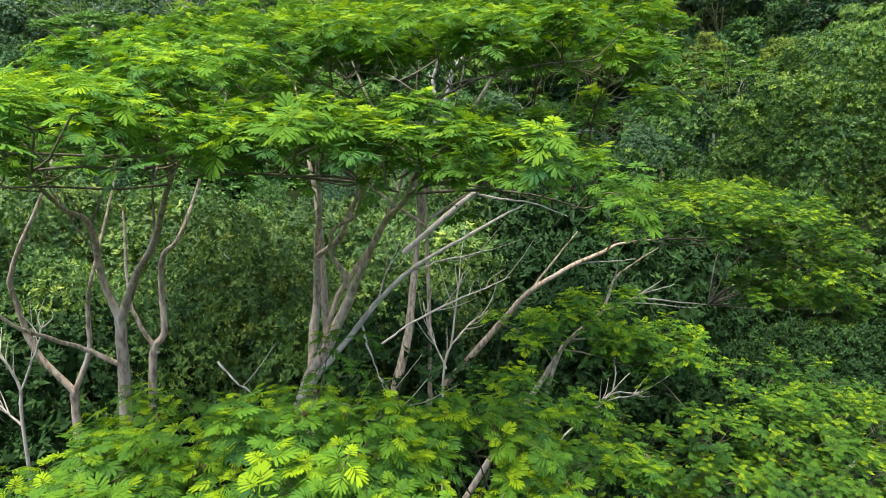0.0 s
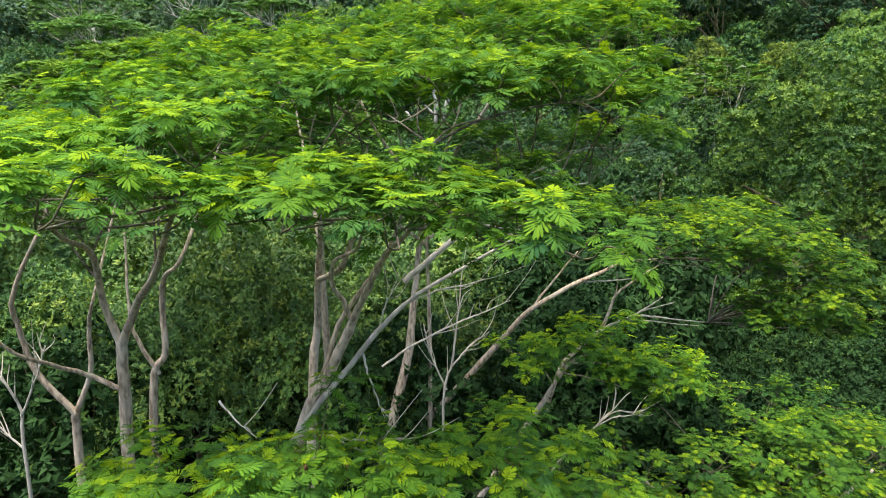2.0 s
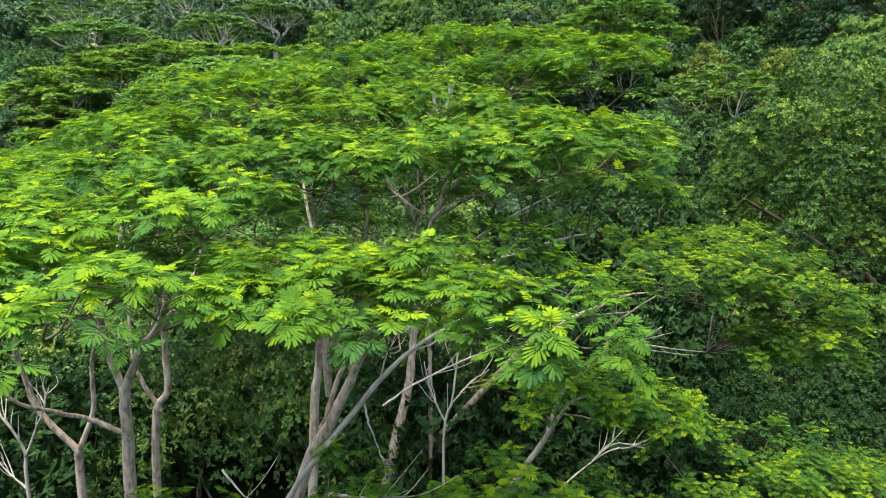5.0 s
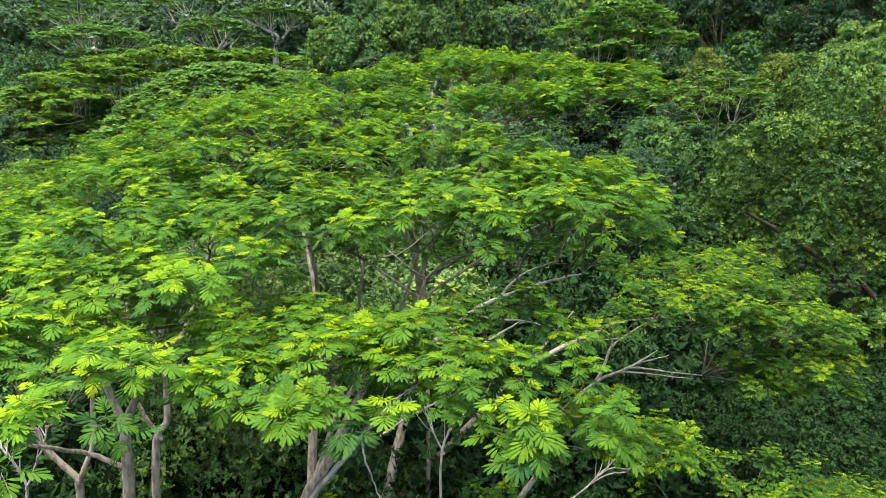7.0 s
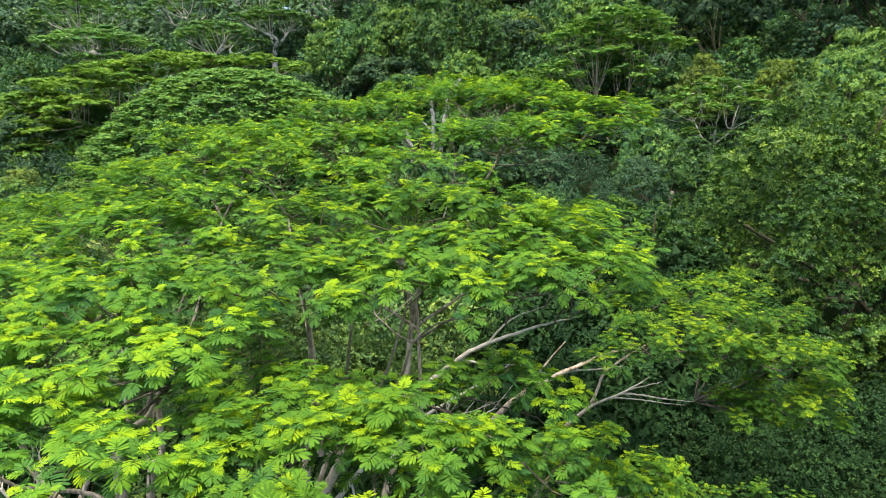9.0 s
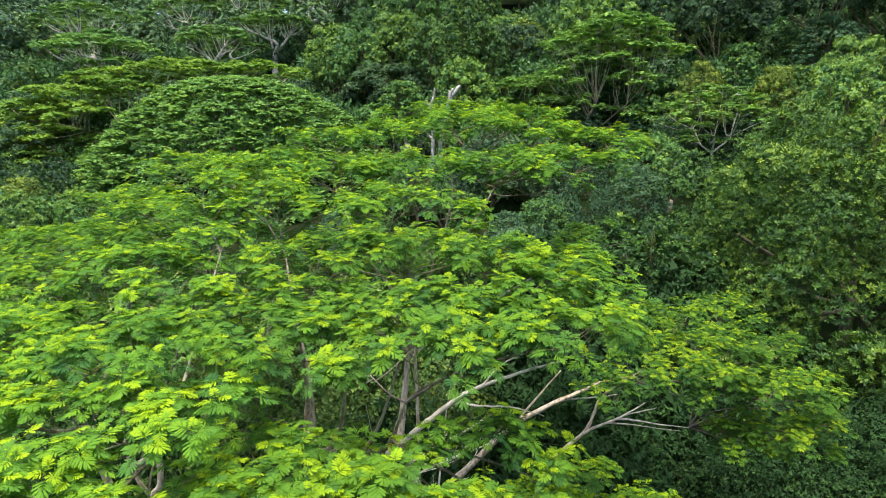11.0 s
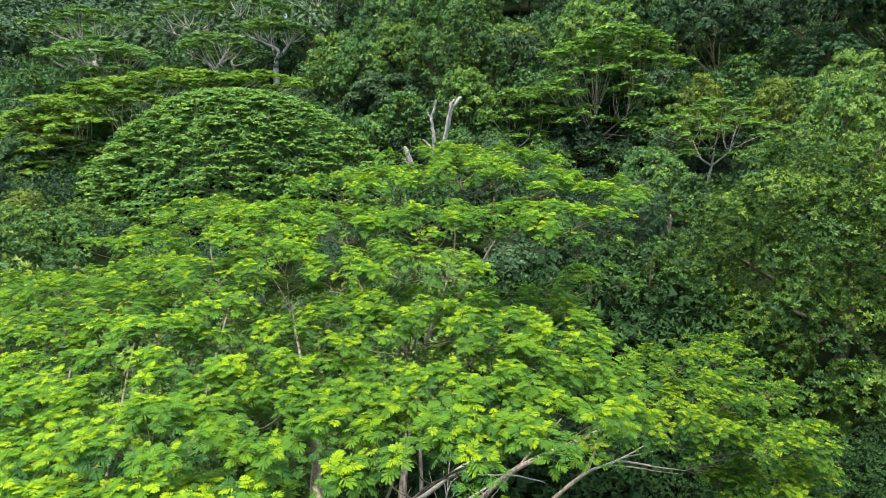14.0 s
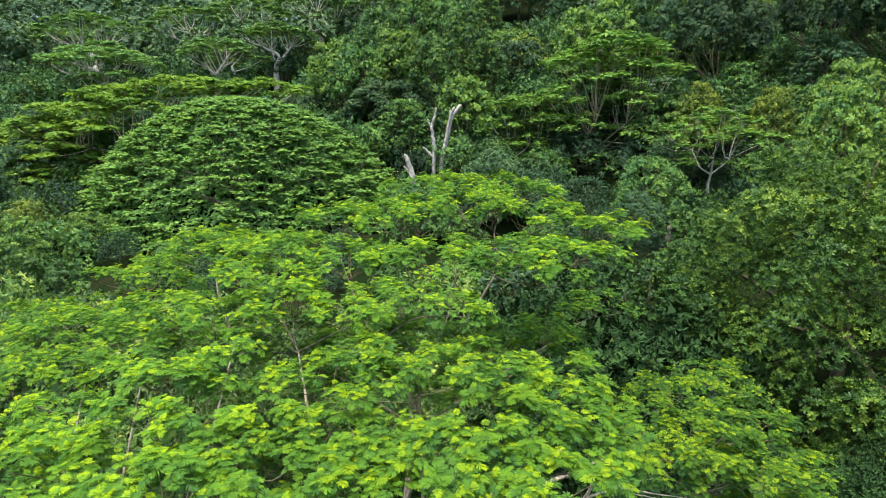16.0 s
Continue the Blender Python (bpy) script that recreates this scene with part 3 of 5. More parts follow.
feather_tree("feathery_tree", [
    ([(-4.6, 13.2, -6.2), (-3.9, 13.0, -0.5), (-3.19, 12.8, 2.37), (-2.60, 12.7, 3.48), (-1.98, 12.5, 4.80)], 0.17, 0.10),
    ([(-2.02, 12.5, 4.72), (-1.57, 12.0, 5.66), (-1.09, 11.4, 6.54), (-0.63, 10.8, 7.07), (-0.2, 9.4, 8.6)], 0.085, 0.04),
    ([(-2.0, 12.5, 4.76), (-2.17, 12.3, 5.29), (-2.34, 12.1, 5.69), (-2.22, 11.8, 6.25), (-1.69, 11.3, 6.61), (-1.40, 10.4, 7.3)], 0.065, 0.035),
    ([(-4.3, 16.3, -6.2), (-4.0, 16.3, -1.4), (-3.78, 16.3, 2.2), (-3.66, 16.25, 3.1), (-3.55, 16.1, 3.8), (-3.40, 15.6, 4.9), (-3.07, 14.5, 6.3), (-2.91, 13.7, 7.6), (-2.9, 13.0, 8.7)], 0.16, 0.06),
    ([(-3.36, 15.5, 5.0), (-2.27, 12.6, 5.92), (-1.93, 12.2, 6.60), (-1.71, 11.8, 7.03), (-1.4, 11.0, 8.6)], 0.075, 0.04),
    ([(-3.5, 13.0, 1.2), (-2.92, 12.9, 3.01), (-2.74, 12.9, 3.49), (-2.37, 12.9, 4.59), (-1.85, 12.8, 5.39), (-1.46, 12.4, 5.96), (-0.95, 11.8, 6.91), (-0.4, 11.6, 8.6)], 0.075, 0.04),
    ([(-4.3, 13.0, 0.4), (-3.10, 12.7, 2.41), (-2.26, 12.7, 3.48), (-1.48, 12.7, 4.47), (-0.72, 12.8, 5.20), (0.20, 13.0, 5.74), (1.30, 13.2, 6.34), (1.9, 13.5, 6.6)], 0.085, 0.012, BARK_PALE),
    ([(-0.9, 13.2, 5.5), (-0.07, 13.2, 6.24), (0.52, 13.2, 6.73), (1.05, 13.2, 7.11), (1.84, 13.3, 7.39), (2.64, 13.4, 7.62), (3.3, 13.5, 7.75)], 0.075, 0.015, BARK_PALE),
    ([(0.7, 13.2, 6.86), (1.3, 13.2, 6.75), (2.1, 13.4, 6.62), (2.9, 13.6, 6.3)], 0.03, 0.008, BARK_PALE),
    ([(1.3, 13.2, 7.2), (1.9, 13.4, 7.75), (2.7, 13.5, 8.05)], 0.03, 0.01, BARK_PALE),
], [(-1.9, 6.9, 8.3, 1.0), (-2.9, 7.3, 8.25, 0.9), (-0.5, 6.6, 8.2, 1.1), (0.55, 6.5, 8.15, 0.9), (-1.6, 8.0, 8.4, 1.1), (-0.3, 8.2, 8.4, 1.1), (0.95, 7.7, 8.0, 1.0), (1.8, 7.5, 7.75, 0.75),
    (-0.8, 9.6, 9.8, 1.2), (0.8, 9.5, 9.8, 1.2), (2.3, 10.0, 10.1, 1.2), (3.1, 11.2, 9.8, 1.0), (-2.2, 10.2, 9.8, 1.2), (-1.8, 14.5, 10.8, 1.2), (-3.6, 11.4, 9.8, 1.5), (-1.8, 11.6, 10.1, 1.5),
    (0.2, 11.2, 10.2, 1.5), (1.8, 11.4, 10.3, 1.5), (3.3, 12.3, 10.2, 1.4), (4.1, 13.6, 9.2, 1.1), (-2.6, 13.3, 10.6, 1.5), (-0.5, 13.4, 10.8, 1.6), (1.4, 13.7, 10.8, 1.6), (3.2, 14.3, 10.4, 1.4), (-3.2, 10.0, 8.9, 1.0), (-2.6, 9.2, 8.2, 0.9), (-1.3, 9.0, 8.1, 0.9), (0.4, 9.1, 8.2, 0.9), (1.9, 9.4, 7.9, 0.8)],
    12, "many-stemmed pale tree with layered bright green feathery crown", singles=280)
feather_tree("feathery_tree", [
    ([(-2.9, 20.3, -6.2), (-2.14, 20.3, -2.83), (-1.76, 20.4, -0.96), (-1.30, 20.7, 0.90), (-1.16, 21.0, 2.2), (-1.04, 21.3, 3.43), (-0.77, 21.6, 5.61), (-0.3, 21.6, 7.2), (0.5, 21.8, 9.6)], 0.22, 0.09),
    ([(-0.82, 21.5, 5.2), (-0.9, 21.0, 6.2), (-1.1, 20.4, 7.4), (-1.6, 19.4, 9.4)], 0.10, 0.05),
    ([(-0.2, 21.6, 7.4), (1.2, 21.4, 9.4), (2.4, 21.6, 11.4)], 0.10, 0.05),
    ([(-1.1, 20.4, 7.4), (-2.4, 20.4, 9.2), (-3.2, 20.8, 11.0)], 0.07, 0.04),
    ([(-3.6, 17.5, 2.0), (-3.52, 16.6, 5.52), (-3.55, 16.5, 6.38), (-3.71, 16.5, 7.39), (-4.2, 17.2, 9.6)], 0.12, 0.06),
], [(-4.5, 17.9, 11.5, 1.7), (-2.6, 17.3, 11.2, 1.3), (-1.0, 17.7, 11.5, 1.5), (0.7, 17.6, 11.4, 1.2), (3.4, 19.0, 12.1, 1.5), (2.2, 20.0, 12.6, 2.0), (-0.3, 20.5, 12.5, 2.0),
    (-3.0, 20.6, 12.3, 2.0), (-6.0, 19.4, 12.0, 2.0), (-5.2, 21.5, 12.6, 2.0), (4.6, 19.9, 12.7, 1.8), (6.2, 21.4, 13.3, 1.7), (3.8, 22.8, 13.7, 2.0), (1.2, 23.8, 14.0, 2.2),
    (-1.5, 23.6, 13.6, 2.2), (-3.8, 24.3, 13.4, 2.0), (3.0, 26.0, 14.4, 2.2), (0.3, 26.5, 14.5, 2.0)],
    13, "tall feathery tree with wide stepped green crown", per=7.0)
feather_tree("feathery_tree", [
    ([(-11.2, 16.5, -6.2), (-10.97, 16.4, -0.12), (-10.84, 16.3, 0.82)], 0.13, 0.11),
    ([(-10.86, 16.3, 0.75), (-11.65, 16.0, 2.16), (-11.82, 15.8, 3.47), (-11.65, 15.5, 4.58), (-10.6, 15.5, 6.6), (-11.0, 17.5, 8.6)], 0.095, 0.04),
    ([(-10.84, 16.3, 0.79), (-10.29, 16.3, 2.05), (-10.13, 16.2, 3.44), (-9.74, 16.0, 4.47), (-9.5, 18.0, 8.4)], 0.085, 0.04),
    ([(-9.2, 17.0, -6.2), (-8.88, 17.0, 1.07), (-8.42, 17.0, 2.33), (-8.37, 17.0, 3.90), (-8.02, 16.6, 4.83), (-7.12, 16.0, 5.74), (-6.6, 18.5, 9.4)], 0.13, 0.045),
    ([(-8.65, 17.0, 1.70), (-9.05, 16.8, 2.75), (-9.26, 16.8, 3.6), (-9.4, 17.2, 6.0)], 0.07, 0.03),
], [(-8.9, 19.0, 10.9, 1.9), (-11.5, 19.8, 10.1, 2.0), (-13.6, 20.8, 9.6, 2.0), (-9.0, 23.5, 12.3, 2.2), (-12.0, 24.0, 11.0, 2.2), (-15.5, 23.0, 9.5, 2.2), (-13.0, 17.0, 9.2, 1.8), (-6.9, 22.5, 12.3, 1.8), (-6.6, 16.9, 11.3, 1.6), (-9.2, 17.2, 10.5, 1.6), (-11.4, 17.2, 9.4, 1.6)],
    14, "low-forking feathery tree with bright green crown", per=7.0)
feather_tree("feathery_tree", [
    ([(-3.6, 23.0, -6.2), (-0.83, 22.05, -2.54), (1.04, 21.2, 0.0), (2.2, 20.6, 1.65), (3.02, 20.0, 2.83), (4.37, 19.6, 3.85), (5.27, 19.55, 4.28), (6.0, 19.6, 4.62), (7.36, 19.8, 4.75)], 0.15, 0.02),
    ([(3.03, 20.0, 2.84), (3.6, 19.85, 3.7), (4.53, 19.6, 5.03)], 0.05, 0.018),
    ([(3.6, 23.2, -5.5), (4.5, 22.2, -0.6), (5.07, 22.0, 0.52), (6.05, 22.0, 1.44), (6.40, 22.0, 2.2), (6.64, 22.0, 2.9), (7.3, 22.0, 3.45), (8.18, 22.0, 4.05)], 0.10, 0.02),
    ([(6.52, 22.0, 2.6), (6.66, 22.0, 3.2), (6.60, 21.9, 3.8)], 0.035, 0.012),
    ([(5.75, 22.0, 1.15), (6.2, 21.95, 1.55), (7.25, 21.8, 2.12), (7.8, 21.7, 2.5), (8.28, 21.6, 2.91)], 0.065, 0.015, BARK_PALE),
    ([(7.25, 21.8, 2.12), (7.9, 21.7, 2.13), (8.63, 21.5, 2.08), (9.92, 21.3, 2.0)], 0.045, 0.012, BARK_PALE),
    ([(6.9, 21.85, 1.93), (7.7, 21.7, 1.95), (8.6, 21.5, 1.90), (9.6, 21.3, 1.88)], 0.03, 0.008, BARK_PALE),
    ([(7.5, 21.75, 2.3), (8.1, 21.65, 2.5), (8.7, 21.5, 2.75)], 0.03, 0.010, BARK_PALE),
    ([(4.37, 19.6, 3.85), (5.0, 19.6, 3.98), (5.9, 19.7, 4.0), (6.6, 19.8, 4.05)], 0.04, 0.012, BARK_PALE),
], [(10.5, 16.8, 6.0, 1.5), (8.6, 18.4, 6.4, 1.7), (10.2, 19.6, 6.3, 1.7), (11.8, 20.6, 6.1, 1.6), (9.5, 22.4, 6.5, 1.8), (11.9, 23.8, 6.4, 1.8), (6.8, 17.6, 6.2, 1.3), (6.9, 20.2, 6.5, 1.4), (8.2, 17.8, 5.6, 1.2), (9.6, 18.1, 5.5, 1.2), (11.0, 18.6, 5.3, 1.2), (12.4, 19.4, 5.2, 1.2), (12.6, 18.0, 5.0, 1.1), (5.6, 17.0, 5.7, 0.8),
    (9.6, 17.7, 4.1, 0.8), (9.9, 18.2, 3.6, 1.1), (11.2, 18.2, 3.5, 1.2), (12.5, 18.9, 3.3, 1.3), (13.6, 19.8, 3.0, 1.2), (10.9, 17.3, 4.4, 0.9), (12.0, 17.8, 4.2, 0.9)],
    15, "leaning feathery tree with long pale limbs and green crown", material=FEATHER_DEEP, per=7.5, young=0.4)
feather_tree("feathery_sapling", [
    ([(-1.6, 15.6, -6.2), (1.9, 15.4, 0.1), (2.68, 15.4, 1.39), (3.05, 15.4, 2.05), (3.50, 15.4, 2.73), (4.0, 15.3, 3.0)], 0.10, 0.025),
    ([(3.5, 15.4, 2.7), (4.4, 15.2, 2.75), (5.4, 15.1, 2.5), (6.5, 15.0, 2.3)], 0.03, 0.01),
    ([(3.3, 15.4, 2.4), (4.2, 15.5, 2.2), (5.2, 15.4, 1.9)], 0.025, 0.01),
    ([(3.05, 15.4, 2.05), (2.7, 15.3, 2.6), (2.4, 15.2, 3.0)], 0.025, 0.01),
], [(2.3, 15.2, 3.5, 0.8), (3.1, 15.0, 3.7, 0.9), (4.0, 14.9, 3.75, 0.9), (4.8, 15.0, 3.3, 0.9), (5.5, 14.9, 3.1, 0.9), (6.3, 14.9, 2.8, 0.8), (6.9, 15.1, 2.8, 0.6), (6.4, 15.2, 2.4, 0.6), (4.6, 15.4, 2.95, 0.7)],
    16, "leaning young feathery tree with drooping green leaves", per=12, young=0.6, loose=0.6)
# Understory added in the crown gaps; deep leaf colour stands in for shade.
feather_tree("feathery_tree", [
    ([(-0.6, 21.4, -6.2), (-0.5, 21.2, 0.0), (-0.6, 21.0, 5.0), (-0.7, 21.0, 8.0)], 0.10, 0.04),
    ([(-0.6, 21.0, 5.0), (-3.4, 21.0, 7.0), (-5.6, 21.0, 8.4)], 0.06, 0.025),
    ([(-0.6, 21.0, 5.2), (2.2, 21.4, 7.0), (4.6, 22.4, 8.1)], 0.06, 0.025),
], [(-3.5, 20.5, 9.6, 1.7), (-0.8, 20.8, 9.4, 1.7), (1.8, 21.0, 9.3, 1.7), (4.2, 22.0, 9.2, 1.6), (6.9, 25.1, 9.3, 1.6), (-6.2, 21.0, 9.8, 1.6), (-8.8, 20.6, 9.2, 1.6), (-5.2, 19.8, 7.9, 1.4), (-2.6, 20.4, 7.6, 1.5), (0.2, 20.6, 7.3, 1.5), (2.6, 20.6, 7.2, 1.4), (5.0, 21.2, 7.2, 1.3), (-7.0, 22.0, 8.4, 1.6), (-4.0, 22.2, 8.5, 1.6), (-1.0, 22.4, 8.3, 1.6), (2.0, 22.6, 8.3, 1.6), (4.8, 23.2, 8.2, 1.5)],
    19, "slender feathery tree below the taller crowns, leaves coloured dark for shade", material=FEATHER_DEEP, per=7.5, young=0.04)
feather_tree("feathery_shrub", [
    ([(8.0, 14.5, -6.2), (8.1, 14.2, -2.5), (8.2, 13.8, -0.6)], 0.15, 0.06),
    ([(8.0, 14.4, -3.5), (6.2, 13.8, -1.0), (5.0, 13.4, 0.4)], 0.08, 0.04),
    ([(8.1, 14.3, -3.0), (10.5, 14.6, -1.2), (12.2, 15.4, -0.5)], 0.08, 0.04),
], [(8.9, 15.4, 1.7, 1.4), (6.4, 13.2, 1.7, 1.4), (10.2, 14.2, 1.7, 1.6), (12.8, 15.8, 0.4, 1.6), (4.5, 13.3, 1.0, 1.2), (8.2, 13.2, 1.2, 1.5), (7.0, 11.2, 0.6, 1.5), (9.5, 12.0, 0.8, 1.6), (11.5, 13.5, 0.6, 1.5), (4.8, 11.6, 0.6, 1.4), (6.0, 10.4, 0.0, 1.3), (8.2, 10.8, -0.1, 1.5), (7.6, 12.2, 0.9, 1.4), (10.2, 11.6, -0.3, 1.5), (3.6, 10.4, 0.9, 1.2), (5.6, 12.4, 0.8, 1.3), (9.0, 14.0, 1.6, 1.3), (13.4, 13.8, -0.2, 1.6)],
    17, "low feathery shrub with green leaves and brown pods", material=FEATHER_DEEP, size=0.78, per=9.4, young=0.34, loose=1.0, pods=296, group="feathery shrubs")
feather_tree("feathery_shrub", [
    ([(-2.0, 7.6, -6.2), (-2.0, 7.3, 0.5), (-1.9, 6.9, 3.2)], 0.16, 0.07),
    ([(-2.0, 7.4, -0.5), (-3.6, 7.0, 2.0), (-4.2, 6.8, 3.4)], 0.09, 0.04),
    ([(-2.0, 7.4, -0.8), (0.0, 8.0, 1.6), (1.0, 8.4, 2.6)], 0.09, 0.04),
], [(x, y, z - 0.38, r) for x, y, z, r in [(-4.1, 6.2, 4.7, 1.0), (-2.6, 6.0, 5.0, 1.0), (-1.5, 6.1, 5.2, 1.0), (-1.8, 7.2, 5.1, 1.0), (-4.0, 7.6, 4.6, 1.1), (-0.7, 6.4, 4.8, 0.9), (-0.3, 7.5, 4.3, 1.0), (0.5, 8.3, 4.4, 1.0),
    (1.4, 8.9, 4.3, 1.0), (2.1, 10.6, 3.0, 1.1), (1.5, 6.8, 3.6, 1.0), (2.8, 8.6, 2.8, 1.1), (-5.9, 7.4, 3.9, 1.0), (-0.5, 5.2, 4.2, 0.8), (-3.0, 5.0, 4.3, 0.9), (-1.2, 6.3, 4.2, 1.1), (-2.9, 6.8, 4.3, 1.1), (0.5, 7.0, 3.8, 1.0), (-4.6, 5.6, 4.0, 0.8), (0.9, 9.8, 3.7, 1.0), (0.0, 9.2, 3.8, 1.0), (1.9, 8.6, 3.4, 1.0), (-1.2, 9.4, 3.7, 1.0), (-2.6, 9.0, 4.0, 1.0), (1.2, 11.4, 3.2, 1.0), (-4.2, 8.8, 4.3, 1.0)]],
    18, "feathery shrub with bright green leaves and brown pods", per=7.6, young=0.48, loose=0.7, pods=296, singles=280, group="feathery shrubs")


# ---- bare and dead wood among the trunks ----
def dead_branch(name, lines, seed, label, forks=3, thick=0.03, category="branch"):
    """A bare limb with thin side twigs; the first line is the main limb."""
    rng = np.random.default_rng(seed)
    root = thing(name, (0, 0, 0), label, category, "bare branches")
    for i, pts in enumerate(lines):
        line = smooth_path(pts, 5)
        line = line + rng.normal(0, 0.012, line.shape)
        line[0] = pts[0]
        limb = part("limb", tubes("limb", [(line, thick if i == 0 else thick * 0.6, thick * 0.25, 7)], BARK_PALE, rng), root)
        for _ in range(forks):
            k = int(rng.integers(len(line) // 3, len(line) - 1))
            d = (line[min(k + 2, len(line) - 1)] - line[k - 1])
            d = d / (np.linalg.norm(d) + 1e-6) + rng.normal(0, 0.5, 3) + (0, 0, 0.35)
            lng = rng.uniform(0.3, 0.9)
            tw = smooth_path([line[k], line[k] + d * lng * 0.5 + rng.normal(0, 0.05, 3), line[k] + d * lng + (0, 0, 0.1)], 3)
            part("twig", tubes("twig", [(tw, thick * 0.35, 0.004, 5)], BARK_PALE, rng), limb)
    return root


dead_branch("bare_branch", [[(-1.74, 16.0, 2.34), (-0.83, 16.0, 3.00), (0.54, 16.0, 3.71), (1.20, 16.0, 3.98), (1.88, 16.0, 4.32)]], 71, "thin pale bare branch among the trunks", 6, 0.035)
dead_branch("bare_sapling", [[(-0.05, 17.0, -6.2), (0.02, 17.0, 0.70), (0.27, 17.0, 2.06), (0.42, 17.0, 3.51), (0.57, 17.0, 4.09)], [(0.27, 17.0, 1.97), (0.78, 17.0, 2.59), (1.37, 17.0, 3.05)], [(0.1, 17.0, 1.2), (-0.4, 17.0, 2.4), (-0.6, 17.0, 3.3)]], 72, "thin grey leafless sapling between the trunks", 5, 0.05, "tree")
dead_branch("bare_branch", [[(-0.75, 12.8, 5.18), (-0.05, 12.9, 5.39), (0.43, 13.0, 5.47), (1.10, 13.2, 5.59)]], 73, "thin bleached twig on a leaning limb", 4, 0.022)
dead_branch("bare_branch", [[(-1.48, 12.7, 4.40), (-1.30, 12.7, 5.07), (-1.18, 12.7, 5.32), (-0.98, 12.7, 5.83)]], 74, "thin bleached upright twig on a leaning limb", 5, 0.022)
dead_branch("bare_branch", [[(-1.83, 12.75, 3.95), (-1.70, 12.6, 3.53), (-1.51, 12.5, 3.04), (-1.32, 12.4, 2.54)]], 75, "thin drooping bleached branch", 3, 0.03)
dead_branch("fallen_branch", [[(-2.3, 10.6, 3.05), (-1.98, 10.5, 3.08), (-1.55, 10.5, 3.03), (-1.01, 10.5, 3.08)], [(-1.98, 10.5, 3.0), (-1.45, 10.5, 2.78), (-1.07, 10.5, 2.86)]], 76, "pale fallen branch caught in the shrub", 4, 0.04)
dead_branch("fallen_branch", [[(-3.63, 9.0, 4.52), (-3.31, 8.8, 4.30), (-3.02, 8.6, 4.21)]], 77, "thin pale stick caught in the shrub", 2, 0.02)
dead_branch("dead_branch", [[(2.42, 18.97, -5.21), (3.50, 18.97, -3.20), (4.25, 18.97, -2.03), (5.00, 18.97, -1.28), (5.65, 18.97, -0.56), (6.38, 18.97, 0.26)], [(5.19, 18.97, -1.08), (5.85, 18.97, -0.66), (6.33, 18.97, -0.60), (6.90, 18.97, -0.39)], [(5.38, 18.97, -0.87), (5.93, 18.97, -0.45), (6.82, 18.97, -0.56)], [(5.83, 18.97, -0.35), (5.90, 18.97, 0.26), (5.78, 18.97, 0.67)]], 78, "bleached dead branch with many twigs", 3, 0.045)
dead_branch("bare_sapling", [[(-11.6, 15.0, -6.2), (-11.51, 15.0, 0.49), (-11.46, 15.0, 1.40), (-11.72, 14.8, 2.44), (-12.4, 14.6, 3.4)], [(-11.46, 15.0, 1.35), (-10.9, 15.0, 2.5), (-10.6, 15.0, 3.3)], [(-11.5, 15.0, 0.3), (-12.3, 15.0, 1.2)]], 79, "grey leafless sapling with forked twigs", 7, 0.055, "tree")
dead_branch("bare_sapling", [[(-10.6, 32.0, -6.2), (-10.60, 32.0, -1.68), (-10.99, 32.0, 0.29), (-11.3, 32.0, 1.6)], [(-10.7, 32.0, -0.8), (-10.1, 32.0, 0.6)]], 80, "thin grey leafless sapling in the undergrowth", 6, 0.10, "tree")

# ---- big glossy trees on the right ----
rngb = np.random.default_rng(5)
lob = ball_lobes(rngb, 15.0, 12.5, 12.6, 7.2, 150, 1.8, 1.6)
lob += ball_lobes(rngb, 13.0, 10.3, 9.8, 6.2, 130, 2.2, 1.75)
lob += [(x + 6.5, y + 5.0, z, r) for x, y, z, r in ball_lobes(rngb, 9.5, 8.0, 6.2, 14.6, 55, 1.8, 1.1)]
lob += [(-14.5 + 3.2 * i + rngb.uniform(-0.7, 0.7), -10.5 - rngb.uniform(0, 2.0) + 0.5 * abs(i - 4), 1.5 + 2.6 * j + rngb.uniform(-0.8, 0.8), 1.7) for i in range(10) for j in range(2)]
lob += [(-15.5 + 3.0 * i + rngb.uniform(-0.6, 0.6), -13.0 - rngb.uniform(0, 3.0) + 0.5 * abs(i - 4), 2.2 + rngb.uniform(-0.8, 1.6), 1.9) for i in range(10)]
round_tree("broadleaf_tree", (33.2, 47.0, -6.0), 14.0, lob, 21, "huge domed broad-leaved tree with dense glossy leaves", 4.7, 0.31, GLOSSY, behind=2.0, shade_cores=False, lift=0.5, blades=9, trunk_r=0.6, young=0.43, wide=0.36, flat=0.75, under=-0.4, group="broad-leaved trees")
lob = ball_lobes(rngb, 5.4, 4.4, 5.5, 7.0, 58, 1.3, 1.7)
round_tree("broadleaf_tree", (15.6, 44.5, -6.0), 9.0, lob, 22, "rounded broad-leaved tree with dark glossy leaves", 4.4, 0.33, GLOSSY, lift=0.5, blades=9, trunk_r=0.3, young=0.16, wide=0.40, flat=0.8, under=-0.35, group="broad-leaved trees", shade_cores=False)

